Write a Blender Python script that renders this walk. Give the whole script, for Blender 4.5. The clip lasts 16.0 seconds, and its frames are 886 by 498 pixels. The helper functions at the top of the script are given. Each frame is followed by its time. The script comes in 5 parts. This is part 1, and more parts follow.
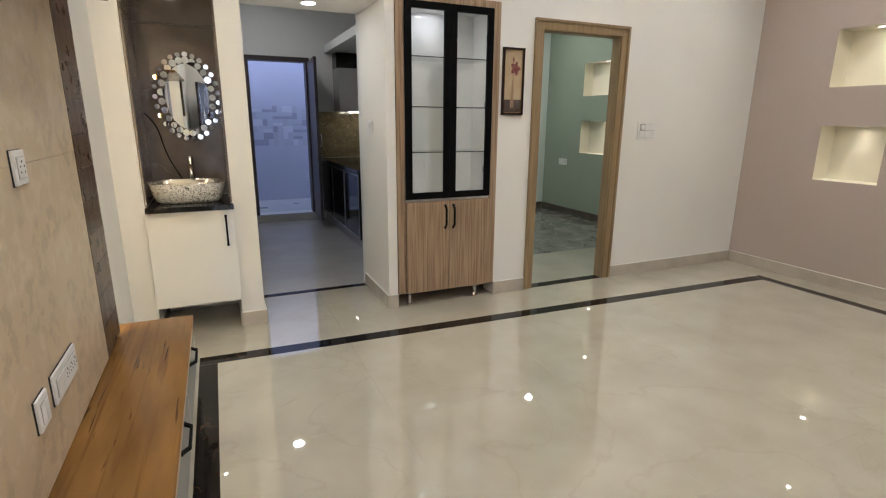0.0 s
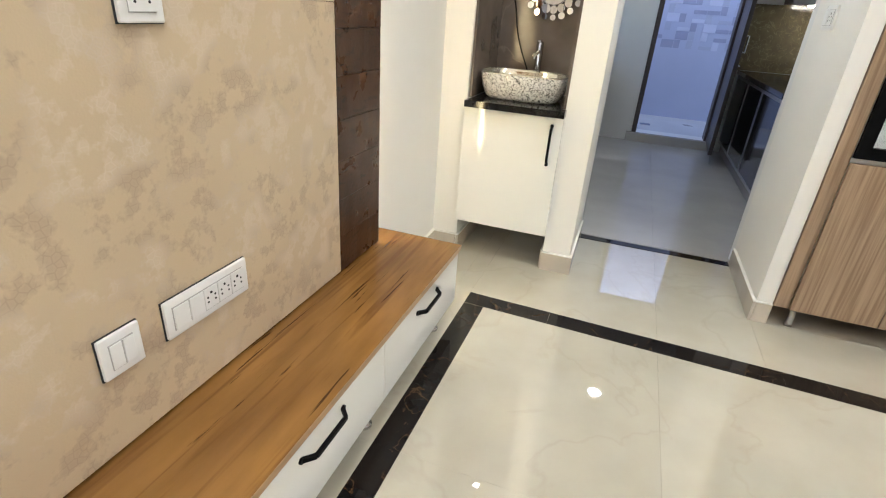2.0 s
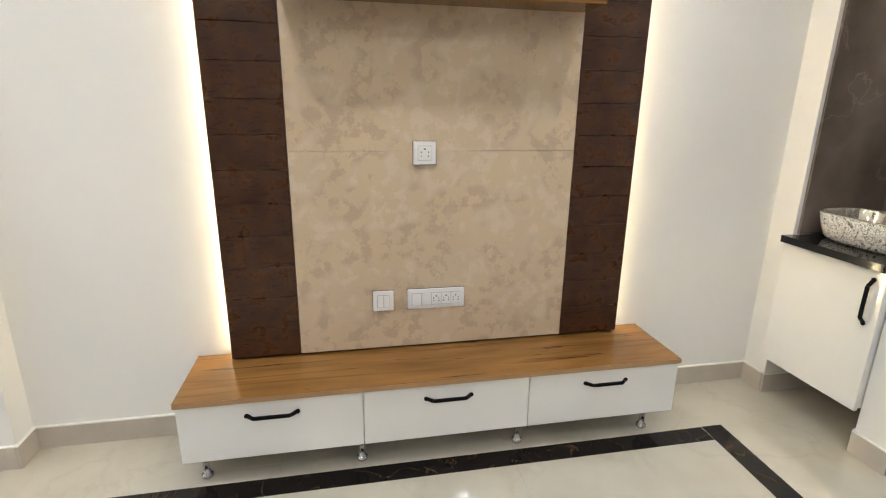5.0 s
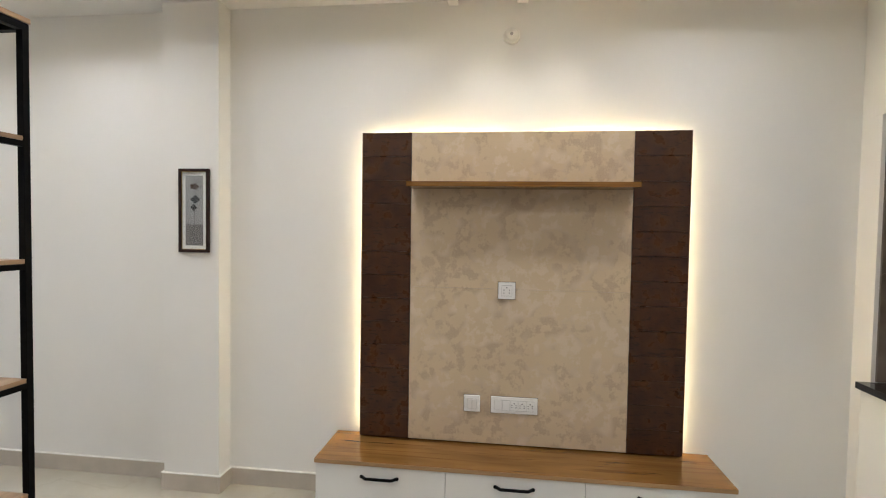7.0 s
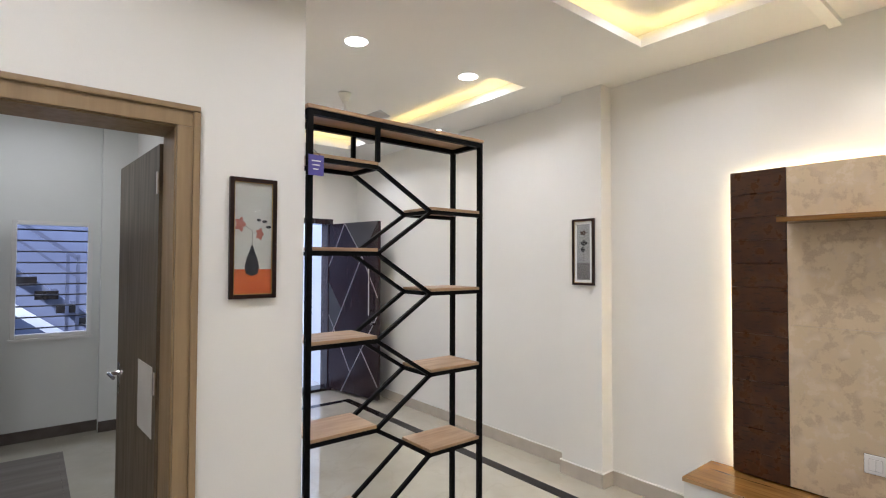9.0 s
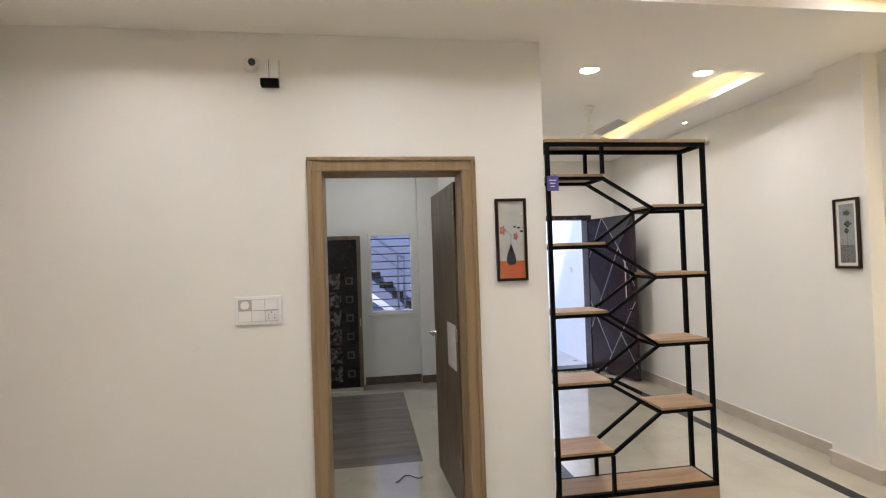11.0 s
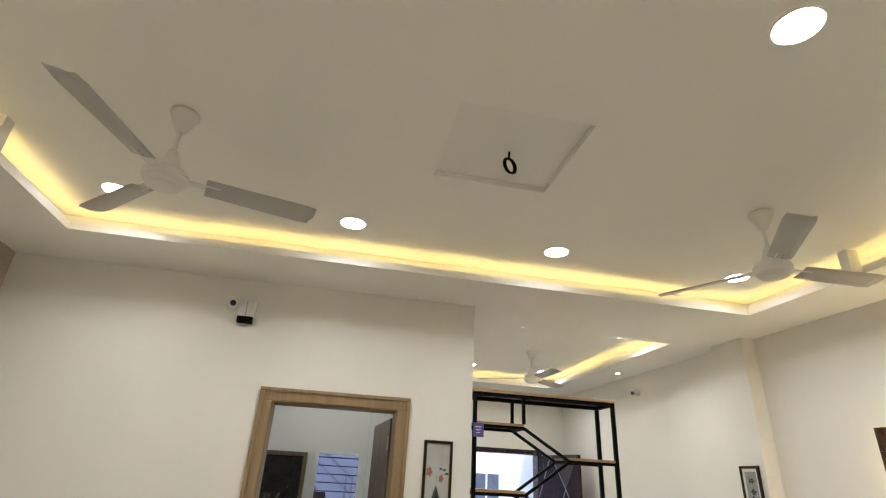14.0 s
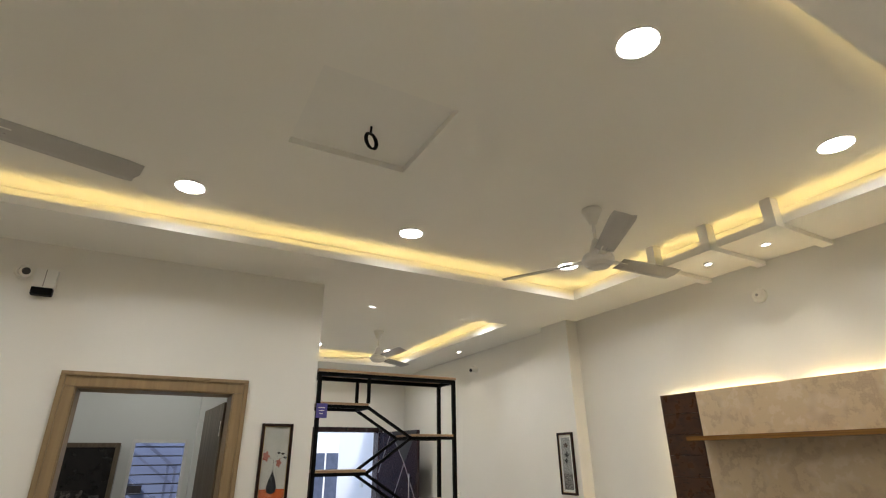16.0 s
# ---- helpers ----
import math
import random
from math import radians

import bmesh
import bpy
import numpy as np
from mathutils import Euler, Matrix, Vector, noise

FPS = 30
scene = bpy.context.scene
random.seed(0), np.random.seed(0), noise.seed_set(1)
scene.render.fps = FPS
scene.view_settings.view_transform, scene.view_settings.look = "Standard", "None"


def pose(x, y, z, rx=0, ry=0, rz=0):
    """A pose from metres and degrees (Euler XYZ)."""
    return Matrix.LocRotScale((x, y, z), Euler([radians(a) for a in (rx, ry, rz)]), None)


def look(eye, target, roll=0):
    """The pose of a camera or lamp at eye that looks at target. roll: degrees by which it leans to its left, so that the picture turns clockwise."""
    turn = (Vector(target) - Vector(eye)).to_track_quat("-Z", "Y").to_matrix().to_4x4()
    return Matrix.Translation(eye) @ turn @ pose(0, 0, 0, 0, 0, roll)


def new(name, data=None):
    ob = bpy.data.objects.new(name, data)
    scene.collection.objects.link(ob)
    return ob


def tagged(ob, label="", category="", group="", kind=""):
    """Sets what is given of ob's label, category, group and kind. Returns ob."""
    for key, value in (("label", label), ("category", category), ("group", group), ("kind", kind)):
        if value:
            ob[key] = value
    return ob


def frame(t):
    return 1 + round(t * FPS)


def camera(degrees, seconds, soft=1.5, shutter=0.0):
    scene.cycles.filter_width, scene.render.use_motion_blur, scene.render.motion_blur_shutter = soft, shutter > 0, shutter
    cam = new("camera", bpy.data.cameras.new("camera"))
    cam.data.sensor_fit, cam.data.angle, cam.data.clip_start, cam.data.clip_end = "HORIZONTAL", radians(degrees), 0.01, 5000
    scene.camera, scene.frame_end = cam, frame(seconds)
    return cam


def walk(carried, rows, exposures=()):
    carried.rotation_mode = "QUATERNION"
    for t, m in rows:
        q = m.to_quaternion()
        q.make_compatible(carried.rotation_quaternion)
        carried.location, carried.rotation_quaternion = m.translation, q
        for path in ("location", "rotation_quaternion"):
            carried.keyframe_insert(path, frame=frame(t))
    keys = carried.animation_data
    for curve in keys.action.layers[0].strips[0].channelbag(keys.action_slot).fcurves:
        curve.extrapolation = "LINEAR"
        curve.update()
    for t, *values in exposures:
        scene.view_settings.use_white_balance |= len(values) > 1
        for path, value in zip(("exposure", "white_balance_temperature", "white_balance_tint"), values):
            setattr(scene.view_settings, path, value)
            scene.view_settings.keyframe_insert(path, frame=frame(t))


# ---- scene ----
cam = camera(82.4, 16.0, soft=1.15)
PATH = [
    (0, (0.283, 0.183, 1.377), (1.069, 1.956, 0.889), 0.4),
    (0.5, (0.279, 0.379, 1.352), (0.877, 2.212, 0.821), 0.8),
    (1, (0.315, 0.668, 1.334), (0.607, 2.541, 0.698), 1.7),
    (1.5, (0.492, 0.924, 1.315), (0.376, 2.771, 0.556), 3.3),
    (2, (0.628, 1.178, 1.26), (0.056, 2.892, 0.401), 4.1),
    (2.5, (0.779, 1.415, 1.261), (-0.254, 2.873, 0.361), 3.2),
    (3, (0.974, 1.534, 1.269), (-0.43, 2.642, 0.373), 2.1),
    (3.5, (1.161, 1.516, 1.276), (-0.45, 2.335, 0.419), 1.7),
    (5.8, (2.17, 1.695, 1.514), (0.207, 1.884, 1.18), 0.5),
    (6, (2.223, 1.728, 1.523), (0.248, 1.867, 1.246), 0.6),
    (6.5, (2.397, 1.813, 1.554), (0.405, 1.833, 1.385), 0.9),
    (7, (2.592, 1.915, 1.574), (0.609, 1.664, 1.501), 0.9),
    (7.5, (2.806, 1.953, 1.594), (0.93, 1.262, 1.563), 0.5),
    (8, (2.892, 2.13, 1.584), (1.299, 0.92, 1.578), 0.2),
    (8.2, (2.945, 2.127, 1.575), (1.424, 0.828, 1.583), 0.3),
    (10.3, (3.018, 2.922, 1.62), (2.264, 1.07, 1.681), -1.4),
    (10.5, (3.038, 2.979, 1.618), (2.383, 1.09, 1.672), -1.7),
    (11, (3.14, 3.145, 1.583), (2.839, 1.168, 1.622), -1.9),
    (11.5, (3.146, 3.261, 1.573), (3.321, 1.269, 1.622), -1.5),
    (12, (3.126, 3.348, 1.597), (3.71, 1.442, 1.761), -2.7),
    (12.5, (3.138, 3.488, 1.637), (3.857, 1.654, 1.986), -4.4),
    (13, (3.136, 3.639, 1.661), (3.662, 1.787, 2.204), -3.2),
    (13.5, (3.071, 3.735, 1.687), (3.205, 1.877, 2.414), 0.8),
    (14, (3.0, 3.705, 1.711), (2.655, 1.914, 2.532), 3.3),
    (14.5, (3.013, 3.692, 1.724), (2.204, 2.069, 2.566), 3.9),
    (15, (3.008, 3.684, 1.716), (1.937, 2.201, 2.525), 3.6),
    (15.5, (2.992, 3.661, 1.714), (1.883, 2.182, 2.478), 2.3),
    (16, (3.001, 3.653, 1.724), (2.1, 2.037, 2.485), -0.6),
]
EXPOSURE = [(0, 1.97, 6060, 12), (0.5, 2.26, 5950, 10), (1, 2.60, 5850, 10), (1.8, 2.68, 5780, 9), (2.5, 2.57, 5800, 9), (3, 2.54, 5650, 9), (3.6, 2.57, 5430, 9), (5.8, 2.19, 5820, 12),
            (7, 1.97, 5800, 12), (7.5, 1.92, 5780, 11), (8, 2.03, 5720, 13), (10.5, 2.13, 5980, 15), (11.5, 2.09, 6250, 15), (12, 2.09, 6230, 13), (12.5, 1.94, 6260, 12), (13, 1.93, 6150, 12),
            (13.5, 1.95, 6200, 9), (14, 1.94, 6260, 9), (14.4, 2.08, 6280, 8), (15, 1.65, 6280, 8), (15.5, 1.62, 6300, 9), (16, 1.60, 6300, 9)]
walk(cam, [(t, look(eye, target, roll)) for t, eye, target, roll in PATH], EXPOSURE)

# ---- world and light ----
world = bpy.data.worlds.new("world")
scene.world = world
world.use_nodes = True
_wn = world.node_tree.nodes
_sky = _wn.new("ShaderNodeTexSky")
_sky.sky_type = "NISHITA"
_sky.sun_disc = False
_sky.sun_elevation, _sky.sun_rotation = radians(52), radians(150)
_wn["Background"].inputs["Strength"].default_value = 0.15
world.node_tree.links.new(_sky.outputs[0], _wn["Background"].inputs["Color"])
sun = new("sun", bpy.data.lights.new("sun", "SUN"))
sun.data.energy, sun.data.angle, sun.data.color = 2.0, radians(11), (1.0, 0.95, 0.88)
sun.rotation_euler = (radians(38), 0, radians(150))

DOWN, BEAM, COVE, HALO, SPOT = 41.0, 13.0, 3.4, 9.0, 3.2      # strengths of the lamps


# ---- materials ----
def mat(name, c1, c2=None, rough=0.5, metal=0.0, scale=4.0, bump=0.0, bscale=120.0, stretch=(1, 1, 1), detail=5.0,
        lo=0.35, hi=0.65, rvar=0.08, coat=0.0, spec=0.5, vary=0.0):
    m = bpy.data.materials.new(name)
    m.use_nodes = True
    nt = m.node_tree
    n, l = nt.nodes, nt.links
    b = n["Principled BSDF"]
    b.inputs["Metallic"].default_value = metal
    b.inputs["Specular IOR Level"].default_value = spec
    b.inputs["Coat Weight"].default_value = coat
    b.inputs["Coat Roughness"].default_value = 0.02
    tc = n.new("ShaderNodeTexCoord")
    mp = n.new("ShaderNodeMapping")
    mp.inputs["Scale"].default_value = stretch
    place = n.new("ShaderNodeObjectInfo")
    shift = n.new("ShaderNodeVectorMath")
    l.new(tc.outputs["Object"], shift.inputs[0])
    l.new(place.outputs["Location"], shift.inputs[1])
    l.new(shift.outputs[0], mp.inputs["Vector"])
    nz = n.new("ShaderNodeTexNoise")
    nz.inputs["Scale"].default_value, nz.inputs["Detail"].default_value = scale, detail
    l.new(mp.outputs[0], nz.inputs["Vector"])
    rp = n.new("ShaderNodeValToRGB")
    rp.color_ramp.elements[0].position, rp.color_ramp.elements[1].position = lo, hi
    c2 = c2 or tuple(0.92 * v for v in c1)
    rp.color_ramp.elements[0].color, rp.color_ramp.elements[1].color = (*c1, 1), (*c2, 1)
    l.new(nz.outputs[0], rp.inputs[0])
    col = rp.outputs[0]
    if vary:
        oi = n.new("ShaderNodeObjectInfo")
        mr = n.new("ShaderNodeMapRange")
        mr.inputs["To Min"].default_value, mr.inputs["To Max"].default_value = 1 - vary, 1 + vary
        l.new(oi.outputs["Random"], mr.inputs["Value"])
        hs = n.new("ShaderNodeHueSaturation")
        l.new(mr.outputs[0], hs.inputs["Value"])
        l.new(col, hs.inputs["Color"])
        col = hs.outputs[0]
    l.new(col, b.inputs["Base Color"])
    r2 = n.new("ShaderNodeMapRange")
    r2.inputs["To Min"].default_value, r2.inputs["To Max"].default_value = max(0.01, rough - rvar), min(1, rough + rvar)
    l.new(nz.outputs[0], r2.inputs["Value"])
    l.new(r2.outputs[0], b.inputs["Roughness"])
    if bump:
        nb = n.new("ShaderNodeTexNoise")
        nb.inputs["Scale"].default_value, nb.inputs["Detail"].default_value = bscale, 3
        l.new(mp.outputs[0], nb.inputs["Vector"])
        bp = n.new("ShaderNodeBump")
        bp.inputs["Strength"].default_value, bp.inputs["Distance"].default_value = bump, 0.002
        l.new(nb.outputs[0], bp.inputs["Height"])
        l.new(bp.outputs[0], b.inputs["Normal"])
    return m


def veins(m, colour, scale=2.5, width=0.03, amount=0.8, warp=0.5):
    """Adds thin wandering veins to a stone material."""
    nt = m.node_tree
    n, l = nt.nodes, nt.links
    b = n["Principled BSDF"]
    old = b.inputs["Base Color"].links[0].from_socket
    tc = n.new("ShaderNodeTexCoord")
    nz = n.new("ShaderNodeTexNoise")
    nz.inputs["Scale"].default_value, nz.inputs["Detail"].default_value = scale, 6
    nz.inputs["Distortion"].default_value = warp
    place = n.new("ShaderNodeObjectInfo")
    shift = n.new("ShaderNodeVectorMath")
    l.new(tc.outputs["Object"], shift.inputs[0])
    l.new(place.outputs["Location"], shift.inputs[1])
    l.new(shift.outputs[0], nz.inputs["Vector"])
    rp = n.new("ShaderNodeValToRGB")
    e = rp.color_ramp.elements
    e[0].position, e[0].color = 0.5 - width, (0, 0, 0, 1)
    e[1].position, e[1].color = 0.5 + width, (0, 0, 0, 1)
    mid = e.new(0.5)
    mid.color = (amount, amount, amount, 1)
    l.new(nz.outputs[0], rp.inputs[0])
    mx = n.new("ShaderNodeMix")
    mx.data_type = "RGBA"
    l.new(rp.outputs[0], mx.inputs["Factor"])
    l.new(old, mx.inputs[6])
    mx.inputs[7].default_value = (*colour, 1)
    l.new(mx.outputs[2], b.inputs["Base Color"])
    return m


def glow(name, colour, strength):
    m = bpy.data.materials.new(name)
    m.use_nodes = True
    b = m.node_tree.nodes["Principled BSDF"]
    b.inputs["Base Color"].default_value = (0.8, 0.8, 0.8, 1)
    b.inputs["Emission Color"].default_value = (*colour, 1)
    b.inputs["Emission Strength"].default_value = strength
    return m


M_WALL = mat("white_wall_paint", (0.80, 0.78, 0.73), (0.77, 0.75, 0.70), 0.55, scale=1.3, bump=0.12, bscale=160)
M_CEIL = mat("ceiling_paint", (0.85, 0.83, 0.775), (0.83, 0.81, 0.755), 0.7, scale=1.1, bump=0.08, bscale=140)
M_PATCH = mat("bare_plaster_panel", (0.825, 0.81, 0.765), (0.80, 0.785, 0.745), 0.8, scale=3, bump=0.15, bscale=90)
M_MAUVE = mat("mauve_wall_paint", (0.485, 0.405, 0.352), (0.465, 0.388, 0.338), 0.55, scale=1.5, bump=0.12, bscale=160)
M_CREAM = mat("cream_niche_paint", (0.82, 0.77, 0.62), (0.79, 0.74, 0.60), 0.55, scale=2, bump=0.1)
M_GREEN = mat("sage_green_wall_paint", (0.305, 0.355, 0.275), (0.295, 0.342, 0.265), 0.55, scale=1.5, bump=0.1)
M_PALE = mat("pale_green_wall_paint", (0.66, 0.72, 0.66), (0.64, 0.70, 0.64), 0.55, scale=1.5, bump=0.1)
M_TILE = veins(mat("cream_polished_tile", (0.488, 0.450, 0.360), (0.408, 0.370, 0.288), 0.022, scale=3.0, detail=9, rvar=0.012, lo=0.3, hi=0.75, spec=0.9, coat=1.0),
               (0.34, 0.29, 0.22), 1.4, 0.012, 0.22)
M_GROUT = mat("tile_grout", (0.42, 0.37, 0.28), rough=0.8, scale=20)
M_BLACKSTONE = veins(mat("black_gold_marble", (0.006, 0.005, 0.005), (0.014, 0.011, 0.009), 0.06, scale=6, rvar=0.02, spec=0.2), (0.20, 0.11, 0.05), 3.2, 0.005, 0.4, 1.4)
M_SKIRT = mat("beige_skirting_tile", (0.52, 0.465, 0.385), (0.45, 0.40, 0.33), 0.16, scale=5, detail=8)
M_SKIRTTOP = mat("pale_skirting_edge", (0.76, 0.74, 0.68), rough=0.5, scale=8)
M_GREYFLOOR = mat("grey_kitchen_floor_tile", (0.44, 0.425, 0.40), (0.38, 0.368, 0.35), 0.16, scale=1.8, detail=7)
M_STONEFLOOR = veins(mat("grey_green_marble_floor", (0.13, 0.13, 0.11), (0.20, 0.20, 0.17), 0.15, scale=3, detail=8), (0.35, 0.34, 0.30), 3, 0.02, 0.6, 1)
M_BEDFLOOR = mat("grey_brown_wood_tile", (0.105, 0.090, 0.076), (0.205, 0.178, 0.152), 0.08, scale=1.6, stretch=(0.8, 6.0, 1), detail=7, lo=0.15, hi=0.85)
M_DARKSKIRT = mat("dark_stone_skirting", (0.07, 0.055, 0.045), (0.11, 0.09, 0.075), 0.3, scale=7)
M_OAK = mat("honey_oak_laminate", (0.268, 0.134, 0.034), (0.150, 0.070, 0.019), 0.20, scale=2.6, stretch=(4.2, 0.9, 4.2), detail=11, lo=0.33, hi=0.76, bump=0.06, bscale=60, rvar=0.06, spec=0.32)
def cracks(m, colour, scale, stretch, edge=0.30, soft=0.05):
    """Adds short dark streaks along the grain of a wood material."""
    nt = m.node_tree
    n, l = nt.nodes, nt.links
    b = n["Principled BSDF"]
    old = b.inputs["Base Color"].links[0].from_socket
    tc = n.new("ShaderNodeTexCoord")
    mp = n.new("ShaderNodeMapping")
    mp.inputs["Scale"].default_value = stretch
    l.new(tc.outputs["Object"], mp.inputs["Vector"])
    nz = n.new("ShaderNodeTexNoise")
    nz.inputs["Scale"].default_value, nz.inputs["Detail"].default_value, nz.inputs["Distortion"].default_value = scale, 4, 0.6
    l.new(mp.outputs[0], nz.inputs["Vector"])
    rp = n.new("ShaderNodeValToRGB")
    rp.color_ramp.elements[0].position, rp.color_ramp.elements[0].color = edge, (0.85, 0.85, 0.85, 1)
    rp.color_ramp.elements[1].position, rp.color_ramp.elements[1].color = edge + soft, (0, 0, 0, 1)
    l.new(nz.outputs[0], rp.inputs[0])
    mx = n.new("ShaderNodeMix")
    mx.data_type = "RGBA"
    l.new(rp.outputs[0], mx.inputs["Factor"])
    l.new(old, mx.inputs[6])
    mx.inputs[7].default_value = (*colour, 1)
    l.new(mx.outputs[2], b.inputs["Base Color"])
    return m


cracks(M_OAK, (0.150, 0.064, 0.018), 2.2, (15, 0.6, 15), 0.36, 0.12)
cracks(M_OAK, (0.040, 0.016, 0.007), 1.8, (30, 1.5, 30), 0.31, 0.035)
M_EDGEBAND = mat("pale_oak_edge", (0.40, 0.25, 0.11), (0.34, 0.20, 0.085), 0.3, scale=4, stretch=(1, 0.5, 1))
M_SHELFWOOD = mat("light_oak_board", (0.42, 0.275, 0.155), (0.30, 0.185, 0.10), 0.4, scale=4, stretch=(1, 9, 9), detail=8, lo=0.35, hi=0.7)
M_LAMINATE = mat("striped_walnut_laminate", (0.40, 0.28, 0.175), (0.24, 0.155, 0.09), 0.4, scale=9, stretch=(9, 9, 0.25), detail=6, lo=0.36, hi=0.64)
M_FRAME = mat("tan_door_frame_wood", (0.305, 0.212, 0.110), (0.245, 0.166, 0.085), 0.42, scale=5, stretch=(6, 6, 0.4), detail=7, bump=0.08, bscale=50)
M_DOORWOOD = mat("grained_door_veneer", (0.145, 0.108, 0.066), (0.085, 0.061, 0.037), 0.4, scale=6, stretch=(6, 6, 0.5), detail=8)
M_WHITEGLOSS = mat("white_gloss_laminate", (0.78, 0.77, 0.73), (0.76, 0.75, 0.71), 0.07, scale=2, rvar=0.02, spec=0.6)
M_PLASTIC = mat("white_switch_plastic", (0.78, 0.77, 0.745), (0.76, 0.75, 0.725), 0.3, scale=10)
# White plastic greyed so the shade in the module grooves shows.
M_GROOVE = mat("groove_shade_plastic", (0.42, 0.41, 0.385), (0.40, 0.39, 0.365), 0.3, scale=10)
M_BLACK = mat("matt_black_metal", (0.0025, 0.0025, 0.0025), (0.0045, 0.0045, 0.0045), 0.5, scale=30, spec=0.07)
# Near-black that stands for the shade in pin holes and behind plates.
M_DARKHOLE = mat("dark_hole_and_gap", (0.02, 0.02, 0.02), rough=0.8)
M_CHROME = mat("chrome", (0.66, 0.66, 0.68), (0.60, 0.60, 0.62), 0.12, metal=1.0, scale=12, rvar=0.04)
M_GRANITE = mat("black_granite", (0.006, 0.006, 0.006), (0.011, 0.010, 0.010), 0.08, scale=90, rvar=0.03, spec=0.35)
M_NICHESTONE = veins(mat("brown_marble_cladding", (0.105, 0.082, 0.064), (0.185, 0.146, 0.116), 0.14, scale=3, detail=10, rvar=0.04), (0.30, 0.24, 0.18), 1.9, 0.005, 0.4, 0.4)
M_FAN = mat("white_enamel", (0.74, 0.72, 0.67), (0.71, 0.69, 0.64), 0.3, scale=6)
M_LAMPRIM = mat("white_lamp_rim", (0.82, 0.81, 0.78), rough=0.4, scale=12)
G_DOWN = glow("downlight_diffuser", (1.0, 0.965, 0.91), DOWN)
G_BEAM = glow("bright_downlight_diffuser", (1.0, 0.965, 0.91), 13.0)
G_SOFT = glow("soft_downlight_diffuser", (1.0, 0.965, 0.91), 30.0)
G_SPOT = glow("small_spot_lens", (1.0, 0.92, 0.78), 12.0)
G_COVE = glow("warm_cove_strip", (1.0, 0.72, 0.26), COVE)
G_HALO = glow("warm_halo_strip", (1.0, 0.80, 0.42), HALO)


def wallpaper():
    m = mat("beige_floral_wallpaper", (0.58, 0.460, 0.305), (0.535, 0.420, 0.277), 0.36, scale=3, bump=0.25, bscale=220)
    nt = m.node_tree
    n, l = nt.nodes, nt.links
    b = n["Principled BSDF"]
    old = b.inputs["Base Color"].links[0].from_socket
    tc = n.new("ShaderNodeTexCoord")
    petal = n.new("ShaderNodeTexVoronoi")
    petal.feature, petal.voronoi_dimensions = "DISTANCE_TO_EDGE", "2D"
    petal.inputs["Scale"].default_value, petal.inputs["Randomness"].default_value = 64, 0.8
    patch = n.new("ShaderNodeTexNoise")
    patch.inputs["Scale"].default_value, patch.inputs["Detail"].default_value, patch.inputs["Roughness"].default_value = 17.0, 3.0, 0.62
    shade = n.new("ShaderNodeTexNoise")
    shade.inputs["Scale"].default_value, shade.inputs["Detail"].default_value = 6.5, 1
    turned = n.new("ShaderNodeMapping")
    turned.inputs["Rotation"].default_value = (0, radians(90), 0)
    l.new(tc.outputs["Object"], turned.inputs["Vector"])
    for q in (petal, patch, shade):
        l.new(turned.outputs[0], q.inputs["Vector"])
    ring = n.new("ShaderNodeValToRGB")
    e = ring.color_ramp.elements
    e[0].position, e[0].color = 0.03, (0.85, 0.85, 0.85, 1)
    e[1].position, e[1].color = 0.40, (0.62, 0.62, 0.62, 1)
    k = e.new(0.12)
    k.color = (0.52, 0.52, 0.52, 1)
    l.new(petal.outputs["Distance"], ring.inputs[0])
    mask = n.new("ShaderNodeValToRGB")
    mask.color_ramp.elements[0].position, mask.color_ramp.elements[1].position = 0.465, 0.56
    l.new(patch.outputs[0], mask.inputs[0])
    mul = n.new("ShaderNodeMath")
    mul.operation = "MULTIPLY"
    l.new(ring.outputs[0], mul.inputs[0])
    l.new(mask.outputs[0], mul.inputs[1])
    m2 = n.new("ShaderNodeMath")
    m2.operation = "MULTIPLY"
    m2.inputs[1].default_value = 0.88
    l.new(mul.outputs[0], m2.inputs[0])
    tint = n.new("ShaderNodeValToRGB")
    tint.color_ramp.elements[0].position, tint.color_ramp.elements[1].position = 0.46, 0.60
    tint.color_ramp.elements[0].color, tint.color_ramp.elements[1].color = (0.375, 0.28, 0.195, 1), (0.64, 0.535, 0.415, 1)
    l.new(shade.outputs[0], tint.inputs[0])
    mx = n.new("ShaderNodeMix")
    mx.data_type = "RGBA"
    l.new(m2.outputs[0], mx.inputs["Factor"])
    l.new(old, mx.inputs[6])
    l.new(tint.outputs[0], mx.inputs[7])
    l.new(mx.outputs[2], b.inputs["Base Color"])
    return m


M_PAPER = wallpaper()
M_BROWN = cracks(mat("dark_brown_hide_panel", (0.074, 0.031, 0.013), (0.036, 0.015, 0.008), 0.29, scale=15, detail=9, bump=0.4, bscale=70, lo=0.32, hi=0.70, vary=0.08, spec=0.35), (0.012, 0.006, 0.004), 12.0, (1, 1.5, 6.0), 0.36, 0.05)


